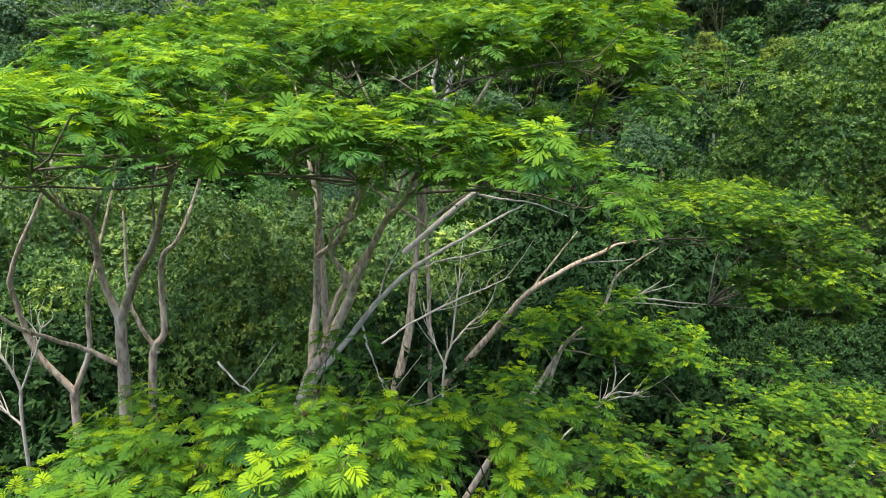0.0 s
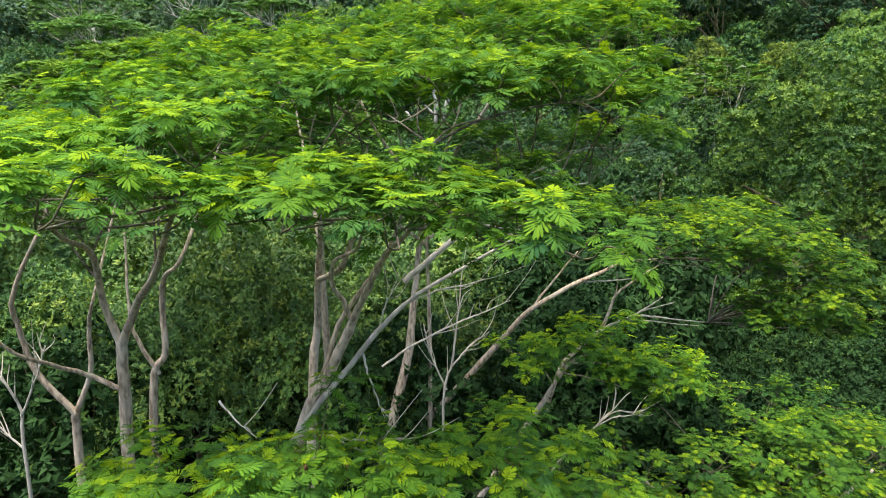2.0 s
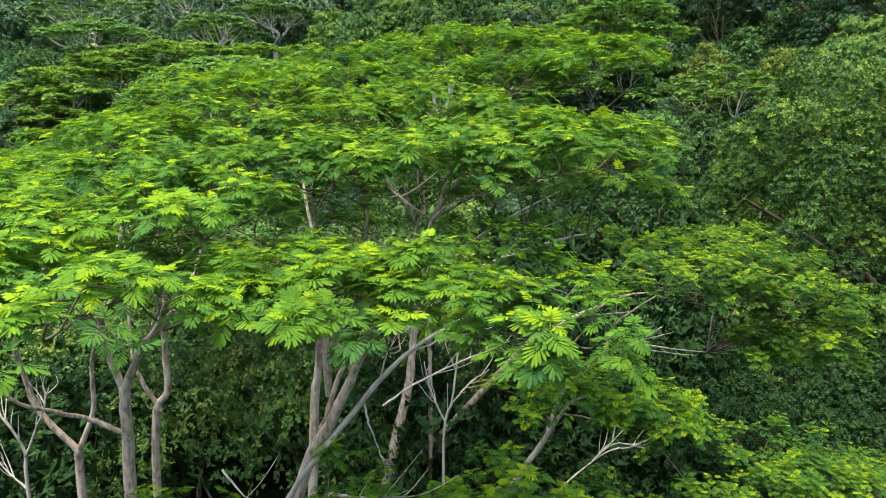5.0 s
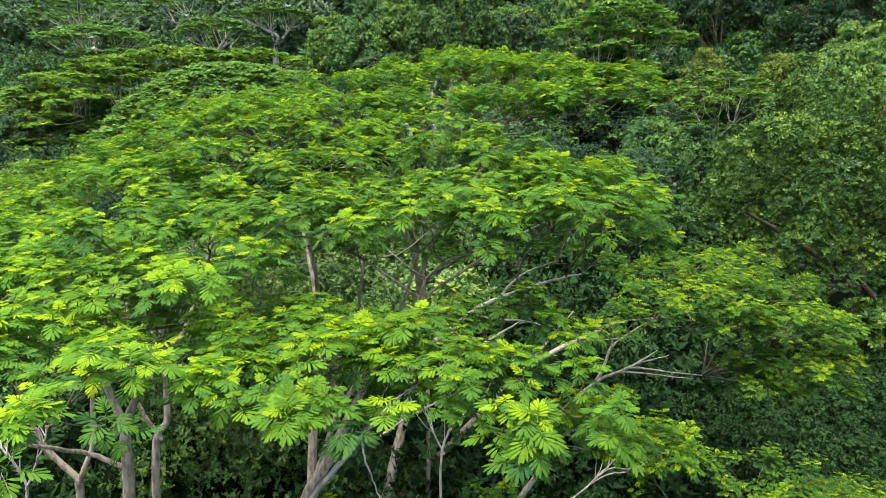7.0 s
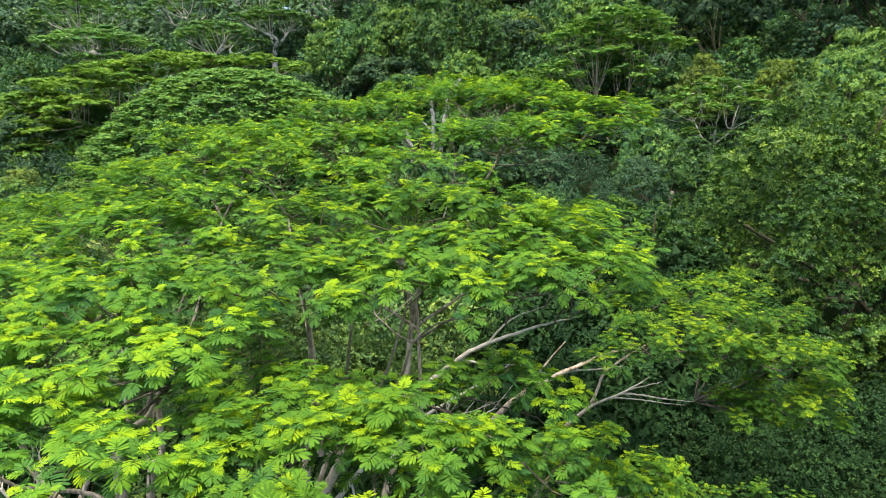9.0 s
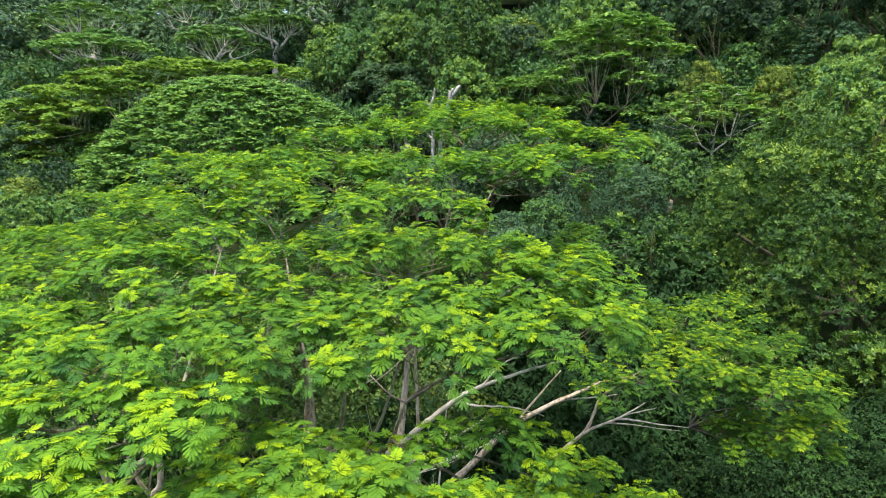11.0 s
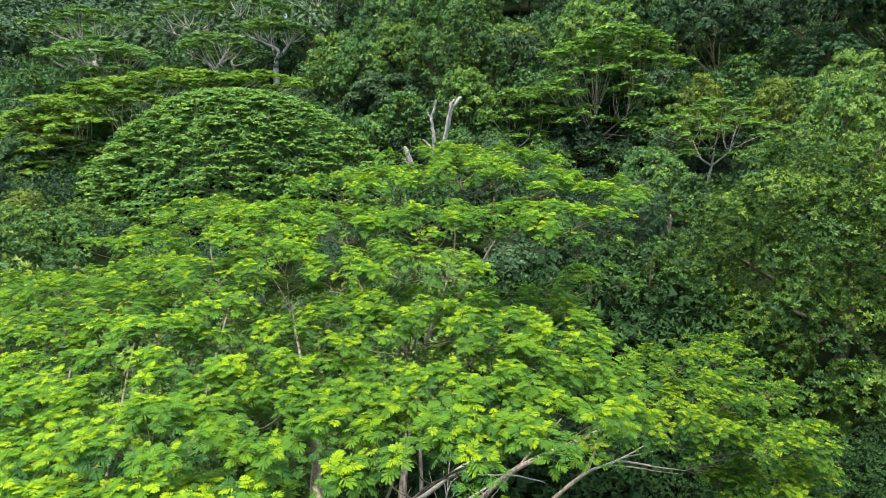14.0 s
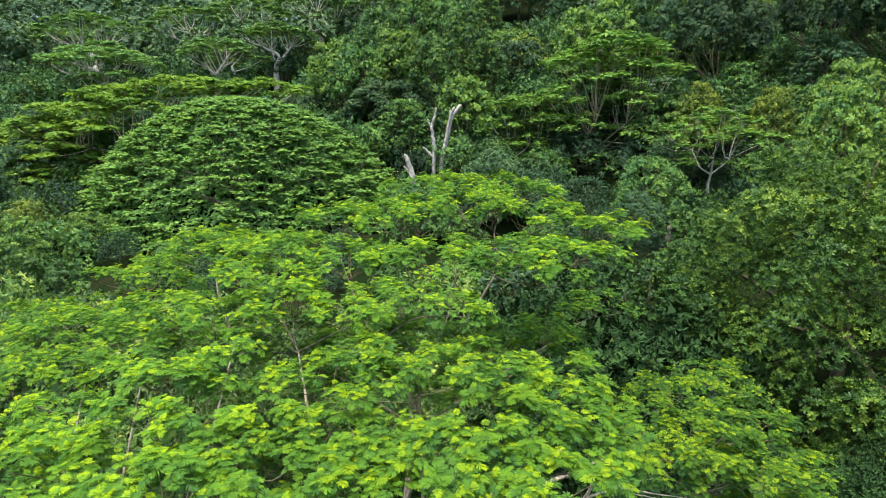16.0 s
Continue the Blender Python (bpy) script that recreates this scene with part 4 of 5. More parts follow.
# ---- undergrowth behind the trunks ----
rngu = np.random.default_rng(8)
bushes = []
for k in range(4):
    L = ball_lobes(rngu, 2.6, 2.4, 2.6, 2.4, 16, 1.25)
    bushes.append(round_tree("bush", (0, 0, -100), 3.0, L, 30 + k, "dense green bush growing under the trees", 15.0 if k < 2 else 8.0, 0.16 if k < 2 else 0.22, BUSH, light=True, shade_cores=False, young=0.35 + 0.08 * (k % 2), group="undergrowth bushes", category="bush", stems=3, trunk_r=0.05, blades=6, wide=0.55, flat=0.75, under=-0.35))
bushes.append(round_tree("bush", (0, 0, -100), 3.0, ball_lobes(rngu, 2.6, 2.4, 2.4, 2.0, 14, 1.2), 35, "bush below the feathery trees, leaves coloured dark for shade", 6.0, 0.30, SHADED_LEAF, light=True, shade_cores=False, young=0.15, group="undergrowth bushes", category="bush", stems=3, trunk_r=0.05, blades=6, wide=0.55))
spots = []
for row, yy in enumerate((23.2, 27.0, 31.5, 36.8, 42.0)):
    for xx in np.arange(-0.80 * yy, (0.33 if row < 3 else 0.42) * yy, 4.2):
        spots.append((xx + rngu.uniform(-1, 1), yy + rngu.uniform(-1.2, 1.2), 1.0 + 0.16 * row + rngu.uniform(-0.15, 0.25)))
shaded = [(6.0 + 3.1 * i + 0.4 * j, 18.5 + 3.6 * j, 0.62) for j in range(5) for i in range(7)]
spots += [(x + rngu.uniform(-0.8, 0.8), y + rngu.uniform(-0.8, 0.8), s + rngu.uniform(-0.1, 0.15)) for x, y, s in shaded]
done = set()
for i, (x, y, s) in enumerate(spots):
    m = Matrix.Translation((x, y, float(ground_height(x, y)))) @ pose(0, 0, 0, 0, 0, rngu.uniform(0, 360))
    # Model 4, its shade put into the leaf colour, goes where gloom is wanted.
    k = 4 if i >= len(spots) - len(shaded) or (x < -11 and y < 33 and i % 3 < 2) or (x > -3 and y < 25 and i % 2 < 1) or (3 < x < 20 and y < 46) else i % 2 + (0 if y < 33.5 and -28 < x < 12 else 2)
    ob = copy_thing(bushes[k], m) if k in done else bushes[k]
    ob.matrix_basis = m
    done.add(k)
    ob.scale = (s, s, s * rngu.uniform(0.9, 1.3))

# ---- the wooded hillside ----
rngh = np.random.default_rng(9)
SPECS = [(WOODS, 4.2, 4.4, 11, 22, 1.5, "rounded green forest tree on the hillside", 0.4),
         (WOODS_DARK_HAZED, 3.8, 5.0, 12, 22, 1.4, "dark green forest tree on the hillside", 0.3),
         (WOODS, 3.2, 5.6, 12, 24, 1.25, "tall narrow forest tree on the hillside", 0.55),
         (WOODS_YELLOW, 3.0, 4.0, 10, 18, 1.2, "yellow-green forest tree on the hillside", 0.45),
         (WOODS_DARK_HAZED, 5.0, 3.6, 11, 24, 1.6, "broad dark forest tree on the hillside", 0.4),
         (WOODS, 4.0, 4.6, 11, 24, 1.3, "fresh green forest tree on the hillside", 0.7)]
models, used = [], set()
for k, (mt, rx, rz, z0, nl, rl, lb, yg) in enumerate(SPECS + SPECS):
    L = ball_lobes(rngh, rx, rx, rz, z0 - 2, int(nl * 2.9), rl * 0.64)
    coarse = k >= len(SPECS)
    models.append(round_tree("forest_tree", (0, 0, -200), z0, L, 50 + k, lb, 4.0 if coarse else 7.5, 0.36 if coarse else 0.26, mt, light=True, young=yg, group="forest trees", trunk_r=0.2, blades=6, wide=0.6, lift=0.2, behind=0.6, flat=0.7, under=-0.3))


def plant(k, x, y, s, tall=1.0, sink=0.0):
    m = Matrix.Translation((x, y, float(ground_height(x, y)) - sink)) @ pose(0, 0, 0, 0, 0, rngh.uniform(-75, 75))
    if k in used:
        ob = copy_thing(models[k], m)
    else:
        ob = models[k]
        ob.matrix_basis = m
        used.add(k)
    ob.scale = (s, s, s * tall)


# low woods on the valley floor, then the slope
y, step = 46.0, 9.8
while y < 190:
    half = 0.82 * y + 6
    x = -half
    while x < half:
        px, py = x + rngh.uniform(-0.35, 0.35) * step, y + rngh.uniform(-0.35, 0.35) * step
        x += step
        if (px > 8 and py < 66 and abs(px - 31) < 21) or (((px + 31) / 30) ** 2 + ((py - 97) / 21) ** 2 < 1) or (-9 < px < 7 and 84 < py < 108) or (30 < px < 54 and 68 < py < 98) or (8 < px < 33 and 84 < py < 120):
            continue
        if -0.66 * py < px < -5 and py < 77:
            continue
        if 140 < py < 182 and abs(px + 0.272 * py) < 8:
            continue
        hidden = py < 84 and -0.30 * py < px < 0.27 * py
        if hidden and px < -6 and rngh.random() < 0.5:
            continue
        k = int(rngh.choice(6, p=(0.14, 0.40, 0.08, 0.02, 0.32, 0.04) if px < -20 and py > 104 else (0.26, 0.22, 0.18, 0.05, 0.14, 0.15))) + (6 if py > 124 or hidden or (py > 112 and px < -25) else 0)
        s = rngh.uniform(0.85, 1.35) * (0.66 if py < 80 else 0.9 if py < 108 else (0.78 if px < -24 and py > 126 else 0.85 if px < -20 else 1.2) + 0.003 * (py - 108))
        plant(k, px, py, s, rngh.uniform(0.85, 1.15), 4.0 * s)
    y += step * 0.95
    step *= 1.05

thickets = []
for k in range(3):
    L = ball_lobes(rngh, 3.2, 3.2, 2.6, 2.2, 18, 1.3)
    thickets.append(round_tree("thicket_bush", (0, 0, -200), 3.0, L, 70 + k, "dense green thicket on the valley slope", (3.6, 3.6, 1.3)[k], (0.27, 0.27, 0.42)[k], (WOODS, WOODS_DARK_HAZED, WOODS)[k], young=0.42 - 0.3 * (k > 0), group="thicket bushes", category="bush", trunk_r=0.08, blades=6, wide=0.6, stems=2, light=True, shade_cores=False, flat=0.8, under=-0.35))
n, set_out = 0, set()
for yy in np.concatenate([np.arange(50, 116, 7.2), np.arange(119, 192, 10.0)]):
    for xx in np.arange(-70, 56, 7.2) if yy < 117 else np.arange(-150, 150, 10.0):
        px, py = xx + rngh.uniform(-2, 2), yy + rngh.uniform(-2, 2)
        if (py < 84 and -0.03 * py < px < 0.2 * py) or (py < 66 and px > 8) or abs(px) > 0.84 * py or (140 < py < 182 and abs(px + 0.272 * py) < 8) or (((px + 31) / 29) ** 2 + ((py - 97) / 20) ** 2 < 1):
            continue
        m = Matrix.Translation((px, py, float(ground_height(px, py)) - (2.5 if py > 115 else 0.5))) @ pose(0, 0, 0, 0, 0, rngh.uniform(0, 360))
        # The darker thicket in this wedge paints in shade from the taller trees.
        k = 2 if py > 115 else 1 if 0.2 < px / py < 0.46 else n % 2
        ob = copy_thing(thickets[k], m) if k in set_out else thickets[k]
        set_out.add(k)
        ob.matrix_basis = m
        sc = rngh.uniform(1.05, 1.5) * (1.5 if py > 115 else 1.0) * (0.5 if (-0.66 * py < px < 0 and py < 80) or (py < 100 and 0.2 < px / py < 0.46) else 1.0) * (0.6 if -9 < px < 6 and 86 < py < 106 else 1.0)
        ob.scale = (sc, sc, sc * rngh.uniform(0.9, 1.3))
        n += 1

# tall lumpy trees behind the snag, and the yellow ones
for k, x, y, s, tl in ((0, -17, 126, 1.35, 1.15), (5, -9, 130, 1.4, 1.2), (0, -2, 127, 1.35, 1.25), (2, 5, 132, 1.5, 1.15), (5, -23, 132, 1.35, 1.2), (0, -13, 139, 1.5, 1.3), (2, 9, 127, 1.3, 1.1), (2, -6, 141, 1.5, 1.3), (0, 1, 143, 1.5, 1.3),
                       (3, 44.5, 104, 1.25, 1.35), (3, 57.5, 104, 1.1, 1.35), (3, 77, 102, 1.0, 1.6), (5, 66, 98, 1.25, 1.3), (5, 57, 86, 1.2, 1.3), (5, 67, 87, 1.25, 1.35), (5, 38, 132, 1.5, 1.3), (5, 30, 136, 1.4, 1.3), (4, 79, 126, 1.8, 1.4), (4, 90, 122, 1.9, 1.4), (1, 46, 128, 1.7, 1.3), (4, 56, 124, 1.6, 1.4), (7, 25, 212, 1.9, 1.2), (10, 34, 208, 1.9, 1.2), (6, 15, 216, 1.9, 1.2), (7, 44, 212, 1.9, 1.2)):
    plant(k, x, y, s, tl, 3.0)


def far_woods():
    """The far hillside: one joined canopy of many crowns."""
    rng = np.random.default_rng(77)
    lobes, y, step = [], 196.0, 11.0
    while y < 560:
        half = 0.86 * y
        for x in np.arange(-half, half, step):
            px, py = x + rng.uniform(-0.4, 0.4) * step, y + rng.uniform(-0.4, 0.4) * step
            lobes.append((px, py, float(ground_height(px, py)) + step * rng.uniform(0.5, 1.15), step * rng.uniform(0.42, 0.7)))
        y += step * 0.85
        step *= 1.06
    shapes = [sprig(rng, 6, 1.0, 0.75, 0.2) for _ in range(4)]
    V, T, A, off = [], [], [], 0
    for x, y, z, r in lobes:
        n = 120 if y < 262 else 40
        d = rng.normal(0, 1, (n, 3))
        d[:, 2] = np.abs(d[:, 2]) - 0.3
        d[:, 1] = -np.abs(d[:, 1]) + 0.35
        d /= np.linalg.norm(d, axis=1)[:, None]
        p = np.array([x, y, z]) + d * r * rng.uniform(0.8, 1.1, (n, 1)) * (1 + 0.15 * np.sin(d[:, :1] * 7 + x))
        ax = d + (0, 0, 0.6) + rng.normal(0, 0.3, (n, 3))
        v, t, a_ = stamp(shapes, p, np.cross(ax, rng.normal(0, 1, (n, 3))), ax / np.linalg.norm(ax, axis=1)[:, None], r * (0.18 if y < 262 else 0.30) * rng.uniform(0.7, 1.3, n), np.clip(rng.normal(0.35, 0.15, n) + rng.normal(0, 0.15), 0, 1), rng)
        V.append(v)
        T.append(t + off)
        A.append(a_)
        off += len(v)
    ob = new("far_woods", mesh_of("far_woods", np.vstack(V), np.vstack(T), WOODS_DARK_HAZED, np.concatenate(A)))
    tagged(ob, "dense dark woods covering the far hillside", "woods", kind="stuff")


far_woods()


# ---- wide parasol trees ----
def layer_shoots(pads, rng, per=3.6, under=0.34, thick=0.26):
    """Shoot places and axes over flat, drooping leaf layers (x, y, top, radius)."""
    P, A, K, U = [], [], [], []
    for k, (x, y, z, r) in enumerate(pads):
        n = max(5, int(per * math.pi * r * r))
        f, az = np.sqrt(rng.random(n)), rng.random(n) * 2 * np.pi
        lump = 1 + 0.22 * np.sin(az * 3 + k) + 0.14 * np.sin(az * 5 + 2.1 * k)
        rad = f * r * lump
        low = rng.random(n) < under
        zz = z - thick * r * f ** 2.2 + rng.normal(0, 0.07, n) + 0.12 * np.sin(rad * 3 + az * 2 + k) - low * rng.uniform(0.10, 0.48, n) * min(1, r * 0.6)
        P.append(np.stack([x + rad * np.cos(az), y + rad * np.sin(az), zz], 1))
        t = 0.25 + 0.75 * f
        A.append(np.stack([np.cos(az) * t * 0.7, np.sin(az) * t * 0.7, 1.1 - 0.45 * f], 1))
        K.append(np.full(n, k))
        U.append(low)
    A = np.vstack(A) + rng.normal(0, 0.18, (sum(len(p) for p in P), 3))
    return np.vstack(P), A / np.linalg.norm(A, axis=1)[:, None], np.concatenate(K), np.concatenate(U)


def flat_sprig(rng, blades=7, length=1.0, wide=0.5):
    """A level tuft: pointed blades spread flat round one shoot, tips drooping a little."""
    V, T = [], []
    for i in range(blades):
        az = i * 6.2832 / blades + rng.uniform(-0.35, 0.35)
        lng = length * rng.uniform(0.7, 1.15)
        d = np.array([math.cos(az), math.sin(az), rng.uniform(-0.30, 0.12)])
        s = np.array([-math.sin(az), math.cos(az), rng.uniform(-0.25, 0.25)]) * lng * wide * 0.5
        o = len(V)
        b0 = rng.normal(0, 0.2, 3) * length * (1, 1, 0.35)
        V.extend([b0 + s, b0 - s, b0 + d * lng])
        T.append((o, o + 1, o + 2))
    return np.array(V), np.array(T)


def parasol_tree(foot, pads, seed, label, size=0.8, per=1.1, material=None, limbs_r=0.22, fork=0.35, forks=3, bark=None, droop=0.3, young=0.42, skin=None, every=1, low=-99.0):
    """A tall umbrella tree: a bole, long rising limbs, many flat leaf layers; pads are relative to its foot."""
    rng = np.random.default_rng(seed)
    bark = bark or BARK
    root = thing("parasol_tree", foot, label, "tree", "parasol trees")
    top = np.mean(np.array(pads)[:, :3], 0)
    forkp = np.array([top[0] * 0.3, top[1] * 0.3, top[2] * fork])
    part("trunk", tubes("trunk", [(smooth_path([(0, 0, -0.5), forkp * 0.55 + rng.normal(0, 0.3, 3) * (1, 1, 0), forkp], 4), limbs_r * 1.8, limbs_r * 1.3, 9)], bark, rng), root)
    hubs, arms = [], []
    for i in range(forks):
        az = i * 6.283 / forks + rng.uniform(-0.4, 0.4)
        sp = np.std(np.array(pads)[:, :2], 0) * 0.6
        hubs.append(np.array([top[0] + sp[0] * math.cos(az), top[1] + sp[1] * math.sin(az), top[2] * (0.6 + 0.1 * rng.random())]))
        m1 = forkp + (hubs[-1] - forkp) * 0.5 + rng.normal(0, 0.06, 3) * top[2]
        arm = smooth_path([forkp, m1, hubs[-1], hubs[-1] + (hubs[-1] - m1) * 0.45], 5)
        arms.append(arm[len(arm) // 3:])
        part("limb", tubes("limb", [(arm, limbs_r * 1.1, limbs_r * 0.3, 7)], bark, rng), root)
    specs = []
    for x, y, z, r in [q for q in pads if q[2] > low][:: every]:
        hub = np.array([x, y, z - 0.25 * r - 0.2])
        arm = min(arms, key=lambda h: np.min(np.linalg.norm(h - hub, axis=1)))
        q = arm[int(np.argmin(np.linalg.norm((arm - hub) * (1, 1, 0.45), axis=1) + 4 * np.maximum(0, arm[:, 2] - hub[2])))]
        d = hub - q
        m1 = q + d * 0.5 + np.array([0, 0, -0.06 * np.linalg.norm(d)]) + rng.normal(0, 0.3, 3)
        specs.append((smooth_path([q, m1, hub], 3), limbs_r * 0.30, 0.03, 4))
        for _ in range(1 if len(pads) > 100 else 3):
            az = rng.random() * 6.28
            tip = hub + np.array([math.cos(az) * r * 0.8, math.sin(az) * r * 0.8, 0.2 * r])
            specs.append((smooth_path([hub - d * 0.1, hub * 0.5 + tip * 0.5, tip], 2), 0.05, 0.02, 4))
    part("branchwork", tubes("branchwork", specs, bark, rng), root)["kind"] = "stuff"
    P, A, K, _ = layer_shoots(pads, rng, per, 0.25, droop)
    shapes = [flat_sprig(rng, 6, 1.0, 0.55) for _ in range(4)]
    n = len(P)
    A = A * (0.30, 0.30, 1) + rng.normal(0, 0.08, (n, 3))
    padage = rng.normal(0, 0.1, len(pads))
    age = np.clip(young + padage[K] + rng.normal(0, 0.12, n), 0, 1)
    v, t, ag = stamp(shapes, P, np.cross(A, rng.normal(0, 1, (n, 3))), A / np.linalg.norm(A, axis=1)[:, None], size * rng.uniform(0.7, 1.2, n), age, rng)
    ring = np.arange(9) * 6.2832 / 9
    # Filler cone in each layer; its darker tone stands in for inner shade.
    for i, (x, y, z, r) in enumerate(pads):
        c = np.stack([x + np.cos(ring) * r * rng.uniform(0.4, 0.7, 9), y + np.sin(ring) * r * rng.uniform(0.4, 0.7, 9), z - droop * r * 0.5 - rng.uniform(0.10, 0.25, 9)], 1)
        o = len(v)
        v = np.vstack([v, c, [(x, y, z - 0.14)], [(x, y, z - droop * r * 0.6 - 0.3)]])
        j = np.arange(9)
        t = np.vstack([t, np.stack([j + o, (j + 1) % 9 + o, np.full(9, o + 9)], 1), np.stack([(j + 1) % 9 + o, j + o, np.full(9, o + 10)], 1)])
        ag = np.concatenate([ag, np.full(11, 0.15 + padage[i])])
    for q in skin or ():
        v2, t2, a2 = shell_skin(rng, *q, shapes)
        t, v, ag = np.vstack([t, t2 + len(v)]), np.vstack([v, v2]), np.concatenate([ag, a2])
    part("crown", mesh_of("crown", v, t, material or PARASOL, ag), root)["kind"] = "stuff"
    return root


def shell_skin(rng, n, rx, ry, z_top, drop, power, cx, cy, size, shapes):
    """Leaf tufts close under the outside of a dome, deeper than the layers on it, shade painted in as darker leaf."""
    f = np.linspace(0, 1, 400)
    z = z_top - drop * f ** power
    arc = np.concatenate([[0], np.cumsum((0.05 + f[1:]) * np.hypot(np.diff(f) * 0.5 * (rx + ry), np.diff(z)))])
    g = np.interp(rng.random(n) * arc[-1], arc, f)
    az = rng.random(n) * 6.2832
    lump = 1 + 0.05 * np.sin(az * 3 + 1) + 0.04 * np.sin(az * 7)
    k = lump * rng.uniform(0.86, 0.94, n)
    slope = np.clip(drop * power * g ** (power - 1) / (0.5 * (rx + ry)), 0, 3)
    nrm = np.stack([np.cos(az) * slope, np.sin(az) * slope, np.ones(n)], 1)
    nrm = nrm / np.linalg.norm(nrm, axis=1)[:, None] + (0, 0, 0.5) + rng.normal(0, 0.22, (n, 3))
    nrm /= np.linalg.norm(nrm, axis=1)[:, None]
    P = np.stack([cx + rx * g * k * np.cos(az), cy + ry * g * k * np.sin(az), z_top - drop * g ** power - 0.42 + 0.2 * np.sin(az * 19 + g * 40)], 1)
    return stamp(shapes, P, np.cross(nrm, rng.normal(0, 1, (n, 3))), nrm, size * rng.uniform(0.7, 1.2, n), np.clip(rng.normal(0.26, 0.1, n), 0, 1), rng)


def dome_pads(rng, rx, ry, z_top, drop, n, r, power=2.0, cx=0.0, cy=0.0, edge=0.5):
    """Leaf layers stepping down from the middle of a wide, low dome."""
    out = []
    for i in range(n):
        f, az = ((i + 0.5) / n) ** edge, i * 2.399963 + rng.uniform(-0.25, 0.25)
        g = f * rng.uniform(0.9, 1.08)
        out.append((cx + rx * g * math.cos(az), cy + ry * g * math.sin(az), z_top - drop * f ** power + rng.uniform(-0.6, 0.6), r * rng.uniform(0.7, 1.3)))
    return out


rngp = np.random.default_rng(31)


def dome_shell(rng, rx, ry, z_top, drop, n, r, power=2.4, cx=0.0, cy=0.0, start=0.0, wobble=0.5):
    """Small leaf layers all over the skin of a dome, top and sides alike."""
    f = np.linspace(start, 1, 400)
    z = z_top - drop * f ** power
    arc = np.concatenate([[0], np.cumsum((0.25 + f[1:]) * np.hypot(np.diff(f) * 0.5 * (rx + ry), np.diff(z)))])
    out = []
    for i in range(n):
        g = float(np.interp((i + 0.5) / n * arc[-1], arc, f))
        az = i * 2.399963 + rng.uniform(-0.3, 0.3)
        h = z_top - drop * g ** power
        g *= 1 + 0.05 * math.sin(az * 3 + 1) + 0.04 * math.sin(az * 7) + rng.uniform(-0.035, 0.035)
        out.append((cx + rx * g * math.cos(az), cy + ry * g * math.sin(az), h + rng.uniform(-wobble, wobble), r * rng.uniform(0.6, 1.4)))
    return out


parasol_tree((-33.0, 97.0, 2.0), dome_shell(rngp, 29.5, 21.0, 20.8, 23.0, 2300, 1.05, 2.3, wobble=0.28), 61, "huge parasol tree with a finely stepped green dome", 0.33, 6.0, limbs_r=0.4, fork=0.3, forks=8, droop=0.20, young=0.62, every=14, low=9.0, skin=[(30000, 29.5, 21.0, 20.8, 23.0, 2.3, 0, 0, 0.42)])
tiers = []
for cx, cy, z, rx, n in ((3.0, 0.0, 22.0, 12.0, 30), (17.0, 1.0, 21.6, 9.0, 20), (-9.0, -2.0, 20.0, 9.0, 24), (-15.0, -4.0, 17.2, 9.0, 24), (-20.0, -5.0, 14.6, 8.0, 20), (-22.0, -7.0, 11.6, 8.0, 20), (-24.0, -8.0, 8.4, 8.0, 20), (-22.0, -10.0, 5.0, 8.0, 20), (-4.0, -6.0, 17.6, 7.0, 14), (-12.0, -9.0, 13.5, 7.0, 16), (-15.0, -11.0, 9.5, 8.0, 18), (-18.0, -13.0, 5.5, 8.0, 18), (-27.0, -6.0, 12.5, 6.0, 14), (9.0, -1.0, 21.0, 9.0, 18)):
    tiers += dome_pads(rngp, rx, 7.0, z, 1.8, n, 1.9, 1.8, cx, cy)
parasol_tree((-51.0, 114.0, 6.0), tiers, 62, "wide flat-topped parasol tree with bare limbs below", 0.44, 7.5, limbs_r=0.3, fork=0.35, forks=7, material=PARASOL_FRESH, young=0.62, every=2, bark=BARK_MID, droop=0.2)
parasol_tree((-84.0, 150.0, 18.0), dome_pads(rngp, 14, 8, 20.5, 3.0, 44, 2.4, 1.6) + dome_pads(rngp, 9, 6, 15.0, 2.0, 18, 2.0, 1.6, 4.0, -3.0), 63, "dark parasol tree with flat layers on the slope", 0.5, 4.2, limbs_r=0.3, fork=0.4, forks=5, bark=BARK_PALE)
parasol_tree((-49.0, 180.0, 30.0), dome_pads(rngp, 11, 7, 20.0, 3.5, 30, 2.2, 1.6), 64, "parasol tree with pale forked limbs on the slope", 0.5, 4.0, limbs_r=0.55, fork=0.42, forks=3, bark=BARK_PALE)
rngp = np.random.default_rng(34)
for k, (x, y, z, w_) in enumerate(((-112, 195, 54, 16), (-84, 205, 58, 15), (-66, 210, 62, 14), (-40, 205, 64, 14), (-22, 200, 62, 12), (-130, 210, 52, 16), (-60, 165, 42, 11), (-96, 172, 42, 13))):
    g = float(ground_height(x, y))
    parasol_tree((x, y, g), dome_pads(rngp, w_, w_ * 0.7, z - g + 2.0, 5.0, 22, 2.8, 1.7), 80 + k, "distant parasol tree with pale forked limbs", 0.7, 1.8, limbs_r=0.55, fork=0.5, forks=4, bark=BARK_PALE)
parasol_tree((42.0, 92.0, 6.5), dome_pads(rngp, 9.5, 7, 15.0, 5.5, 34, 1.9, 1.8) + dome_pads(rngp, 5.0, 5, 9.0, 3.0, 10, 1.5, 1.6, -3.0, -2.0), 65, "fresh green parasol tree with slim pale trunks", 0.42, 3.4, limbs_r=0.13, fork=0.42, forks=3, material=PARASOL_FRESH, bark=BARK_PALE, every=2)
tiers = []
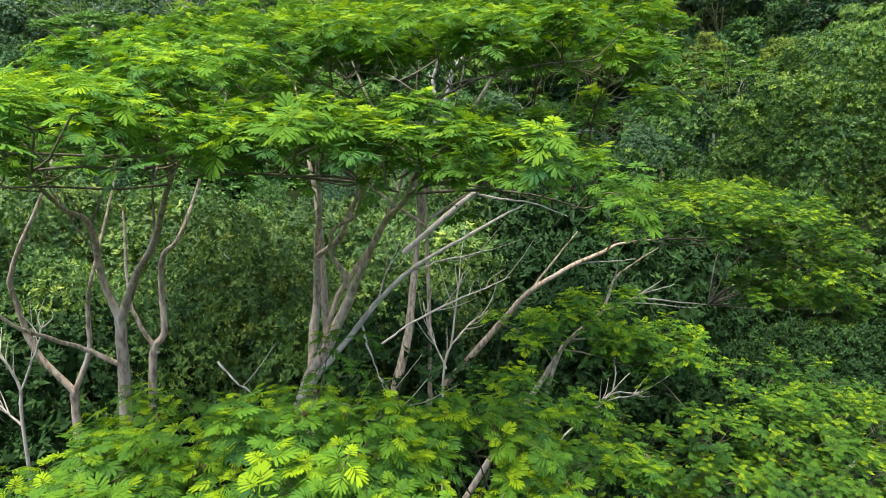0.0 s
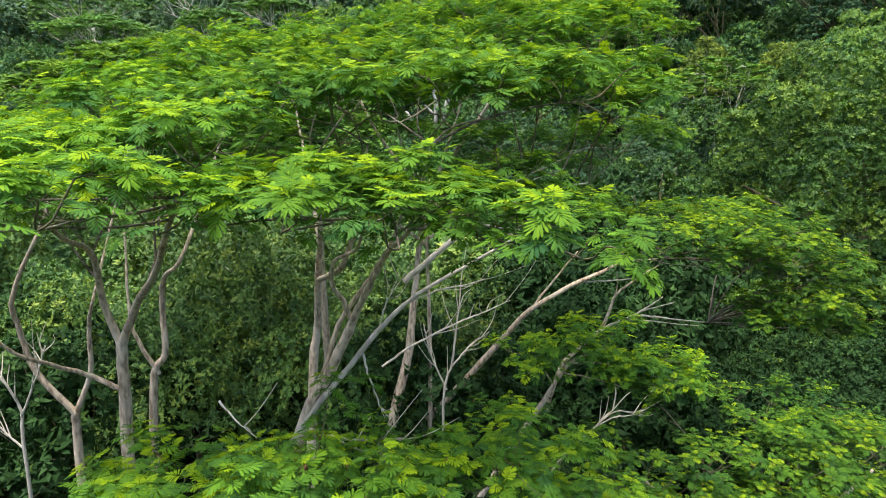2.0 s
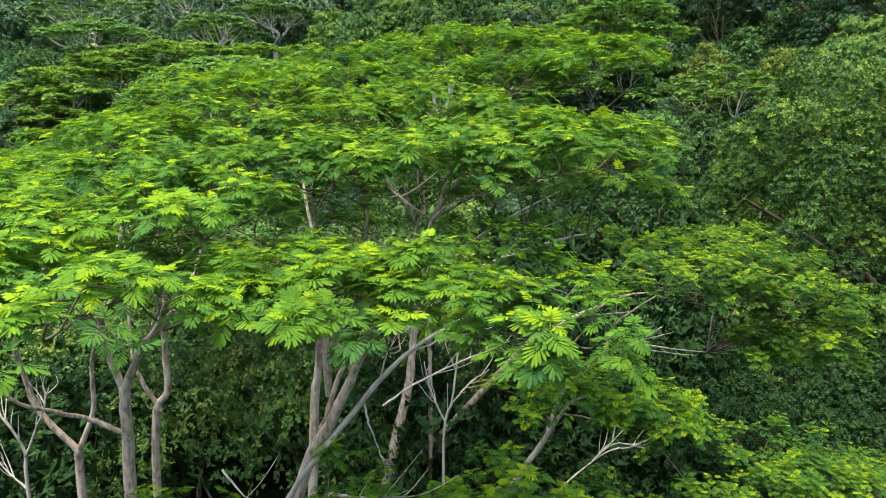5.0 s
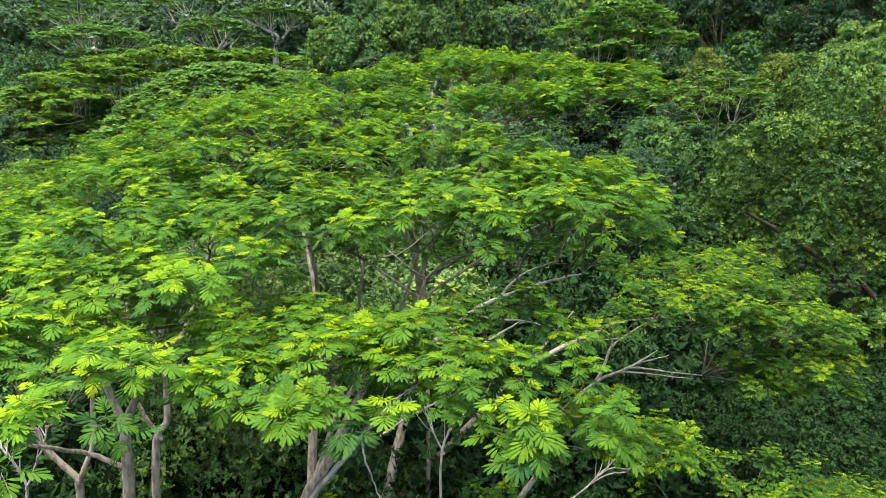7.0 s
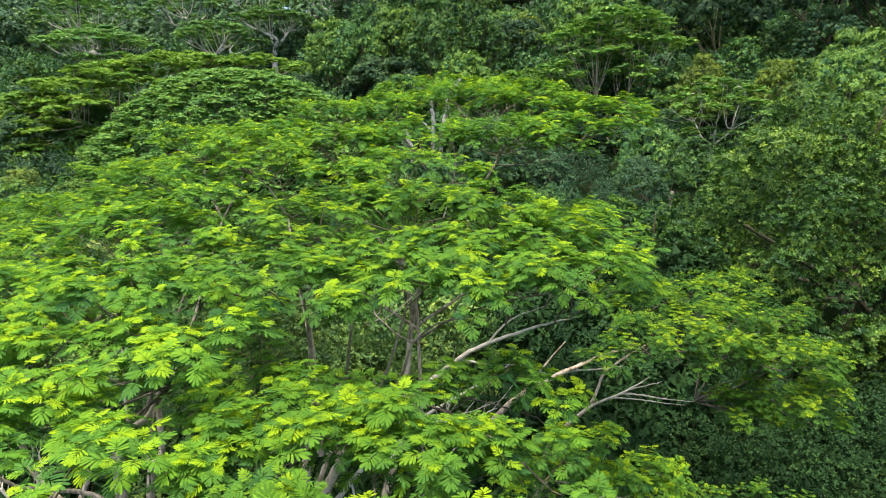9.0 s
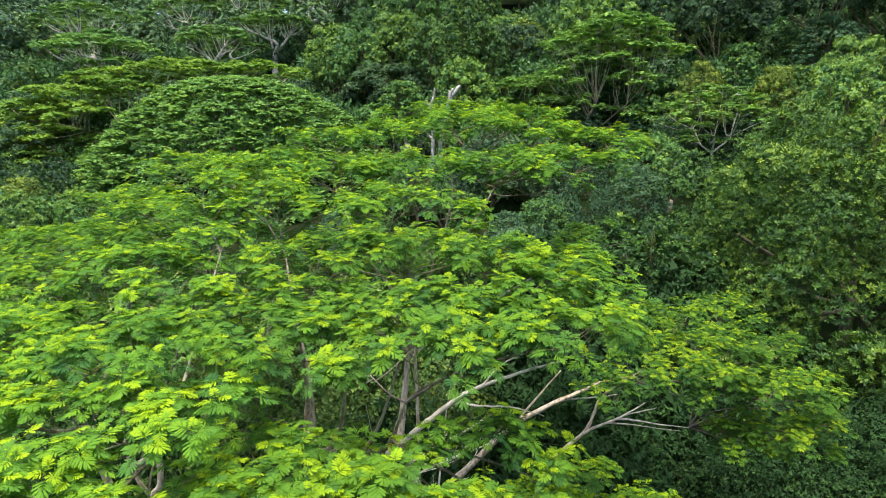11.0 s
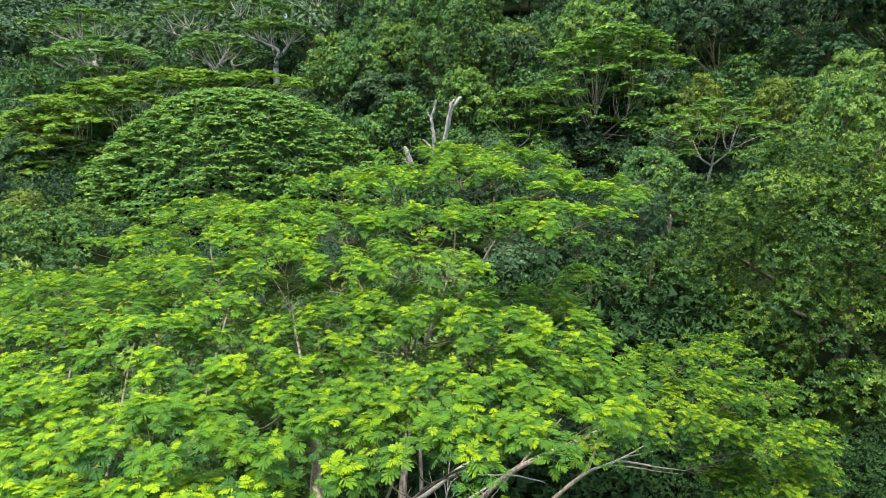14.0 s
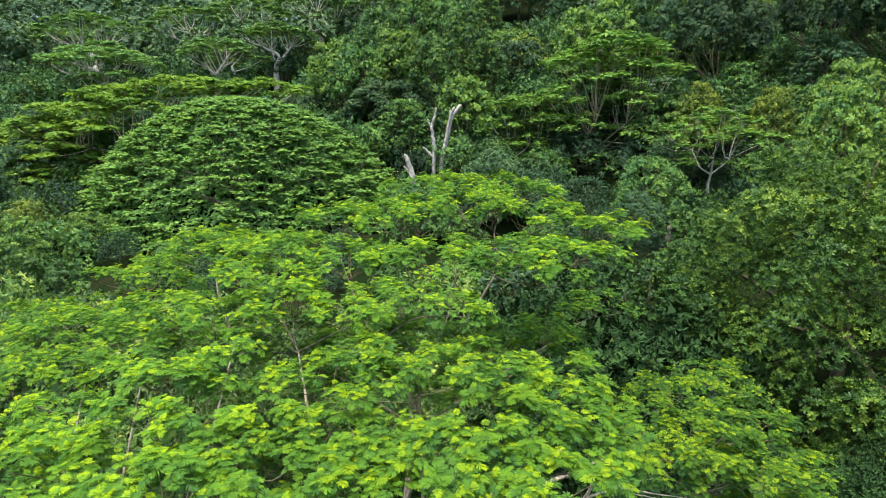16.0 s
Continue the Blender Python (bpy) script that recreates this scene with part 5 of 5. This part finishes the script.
for cx, cy, z, rx, n in ((8.0, 0.0, 30.5, 8.5, 24), (1.0, 1.0, 27.5, 7.5, 20), (14.0, -1.0, 26.0, 7.0, 18), (4.0, -3.0, 23.5, 8.0, 20), (10.0, -3.0, 20.5, 7.0, 16), (-3.5, -2.0, 20.5, 5.5, 12), (0.0, -3.0, 16.0, 5.0, 10), (9.0, -4.0, 14.5, 5.5, 12), (3.0, -4.0, 9.0, 5.5, 12), (13.5, -4.0, 11.5, 5.0, 10)):
    tiers += dome_pads(rngp, rx, 6.0, z, 2.6, n, 1.8, 1.7, cx, cy)
parasol_tree((25.0, 113.0, 5.5), tiers, 66, "tall layered green tree with visible forked trunk", 0.46, 5.5, limbs_r=0.20, fork=0.45, forks=5, material=PARASOL, bark=BARK_MID, every=2, young=0.6)
tiers = []
for cx, cy, z, rx, n in ((0.0, 0.0, 19.0, 5.5, 16), (3.0, -1.0, 16.0, 5.5, 14), (-3.5, -1.0, 15.0, 5.0, 12), (0.5, -3.0, 12.0, 5.5, 14), (-5.0, -3.0, 9.0, 4.5, 10), (5.0, -3.0, 8.5, 4.0, 8)):
    tiers += dome_pads(rngp, rx, 5.0, z, 2.4, n, 1.7, 1.7, cx, cy)
parasol_tree((15.0, 113.0, 6.0), tiers, 67, "layered green tree with slim stems", 0.46, 5.5, limbs_r=0.16, fork=0.3, forks=4, material=PARASOL_FRESH, bark=BARK_PALE, every=2)


# ---- dead standing wood ----
def snag(foot, stems, seed, label, wood=None):
    """Dead standing wood; stems: (points, base radius, tip radius), relative to the foot."""
    rng = np.random.default_rng(seed)
    root = thing("snag", foot, label, "dead tree", "dead trees")
    for pts, r0, r1 in stems:
        line = smooth_path(pts, 5)
        line = line + np.vstack([np.zeros(3), rng.normal(0, 0.05, (len(line) - 1, 3))])
        part("stem", tubes("stem", [(line, r0, r1, 8)], wood or SNAG, rng), root)


snag((-1.5, 105.0, 7.0), [([(-0.1, 0, -1), (-0.06, 0, 2.4), (0.16, 0, 7.2), (-0.03, 0, 9.6), (-0.3, 0, 11.5)], 0.38, 0.26), ([(-0.3, 0, 11.4), (0.18, 0, 13.2), (0.47, 0, 14.7)], 0.25, 0.15),
                          ([(-0.3, 0, 11.4), (-0.7, 0, 12.2), (-1.0, 0, 12.8)], 0.18, 0.10), ([(-0.14, 0, 6.4), (-0.94, 0, 7.2), (-1.8, 0, 8.1)], 0.25, 0.12)], 91, "bleached white dead trunk with a forked top")
snag((0.0, 105.5, 7.0), [([(-0.15, 0, -1), (0.05, 0, 6.0), (0.75, 0, 9.1), (1.63, 0, 13.0), (2.5, 0, 14.3), (3.2, 0, 15.2)], 0.42, 0.26), ([(0.65, -0.3, 8.9), (1.0, -0.3, 11.3), (1.35, -0.3, 12.8), (2.0, -0.3, 14.8)], 0.26, 0.16),
                         ([(1.3, -0.3, 12.6), (1.45, -0.3, 14.5)], 0.14, 0.09)], 94, "tall bleached leaning dead trunk, split in two")
snag((-4.6, 103.0, 6.0), [([(0, 0, -1), (-0.46, 0, 4.1), (-1.2, 0, 6.3), (-1.7, 0, 7.6)], 0.55, 0.34), ([(-0.37, -0.3, 3.5), (-1.24, -0.3, 5.0), (-2.0, -0.3, 5.8)], 0.25, 0.12)], 92, "short bleached broken trunk")
snag((29.3, 75.0, float(ground_height(29.3, 75.0))), [([(0, 0, -1), (0, 0, 3), (0.15, 0, 5.4 - float(ground_height(29.3, 75.0)))], 0.36, 0.26)], 93, "weathered reddish broken trunk top", BARK_SHADE)
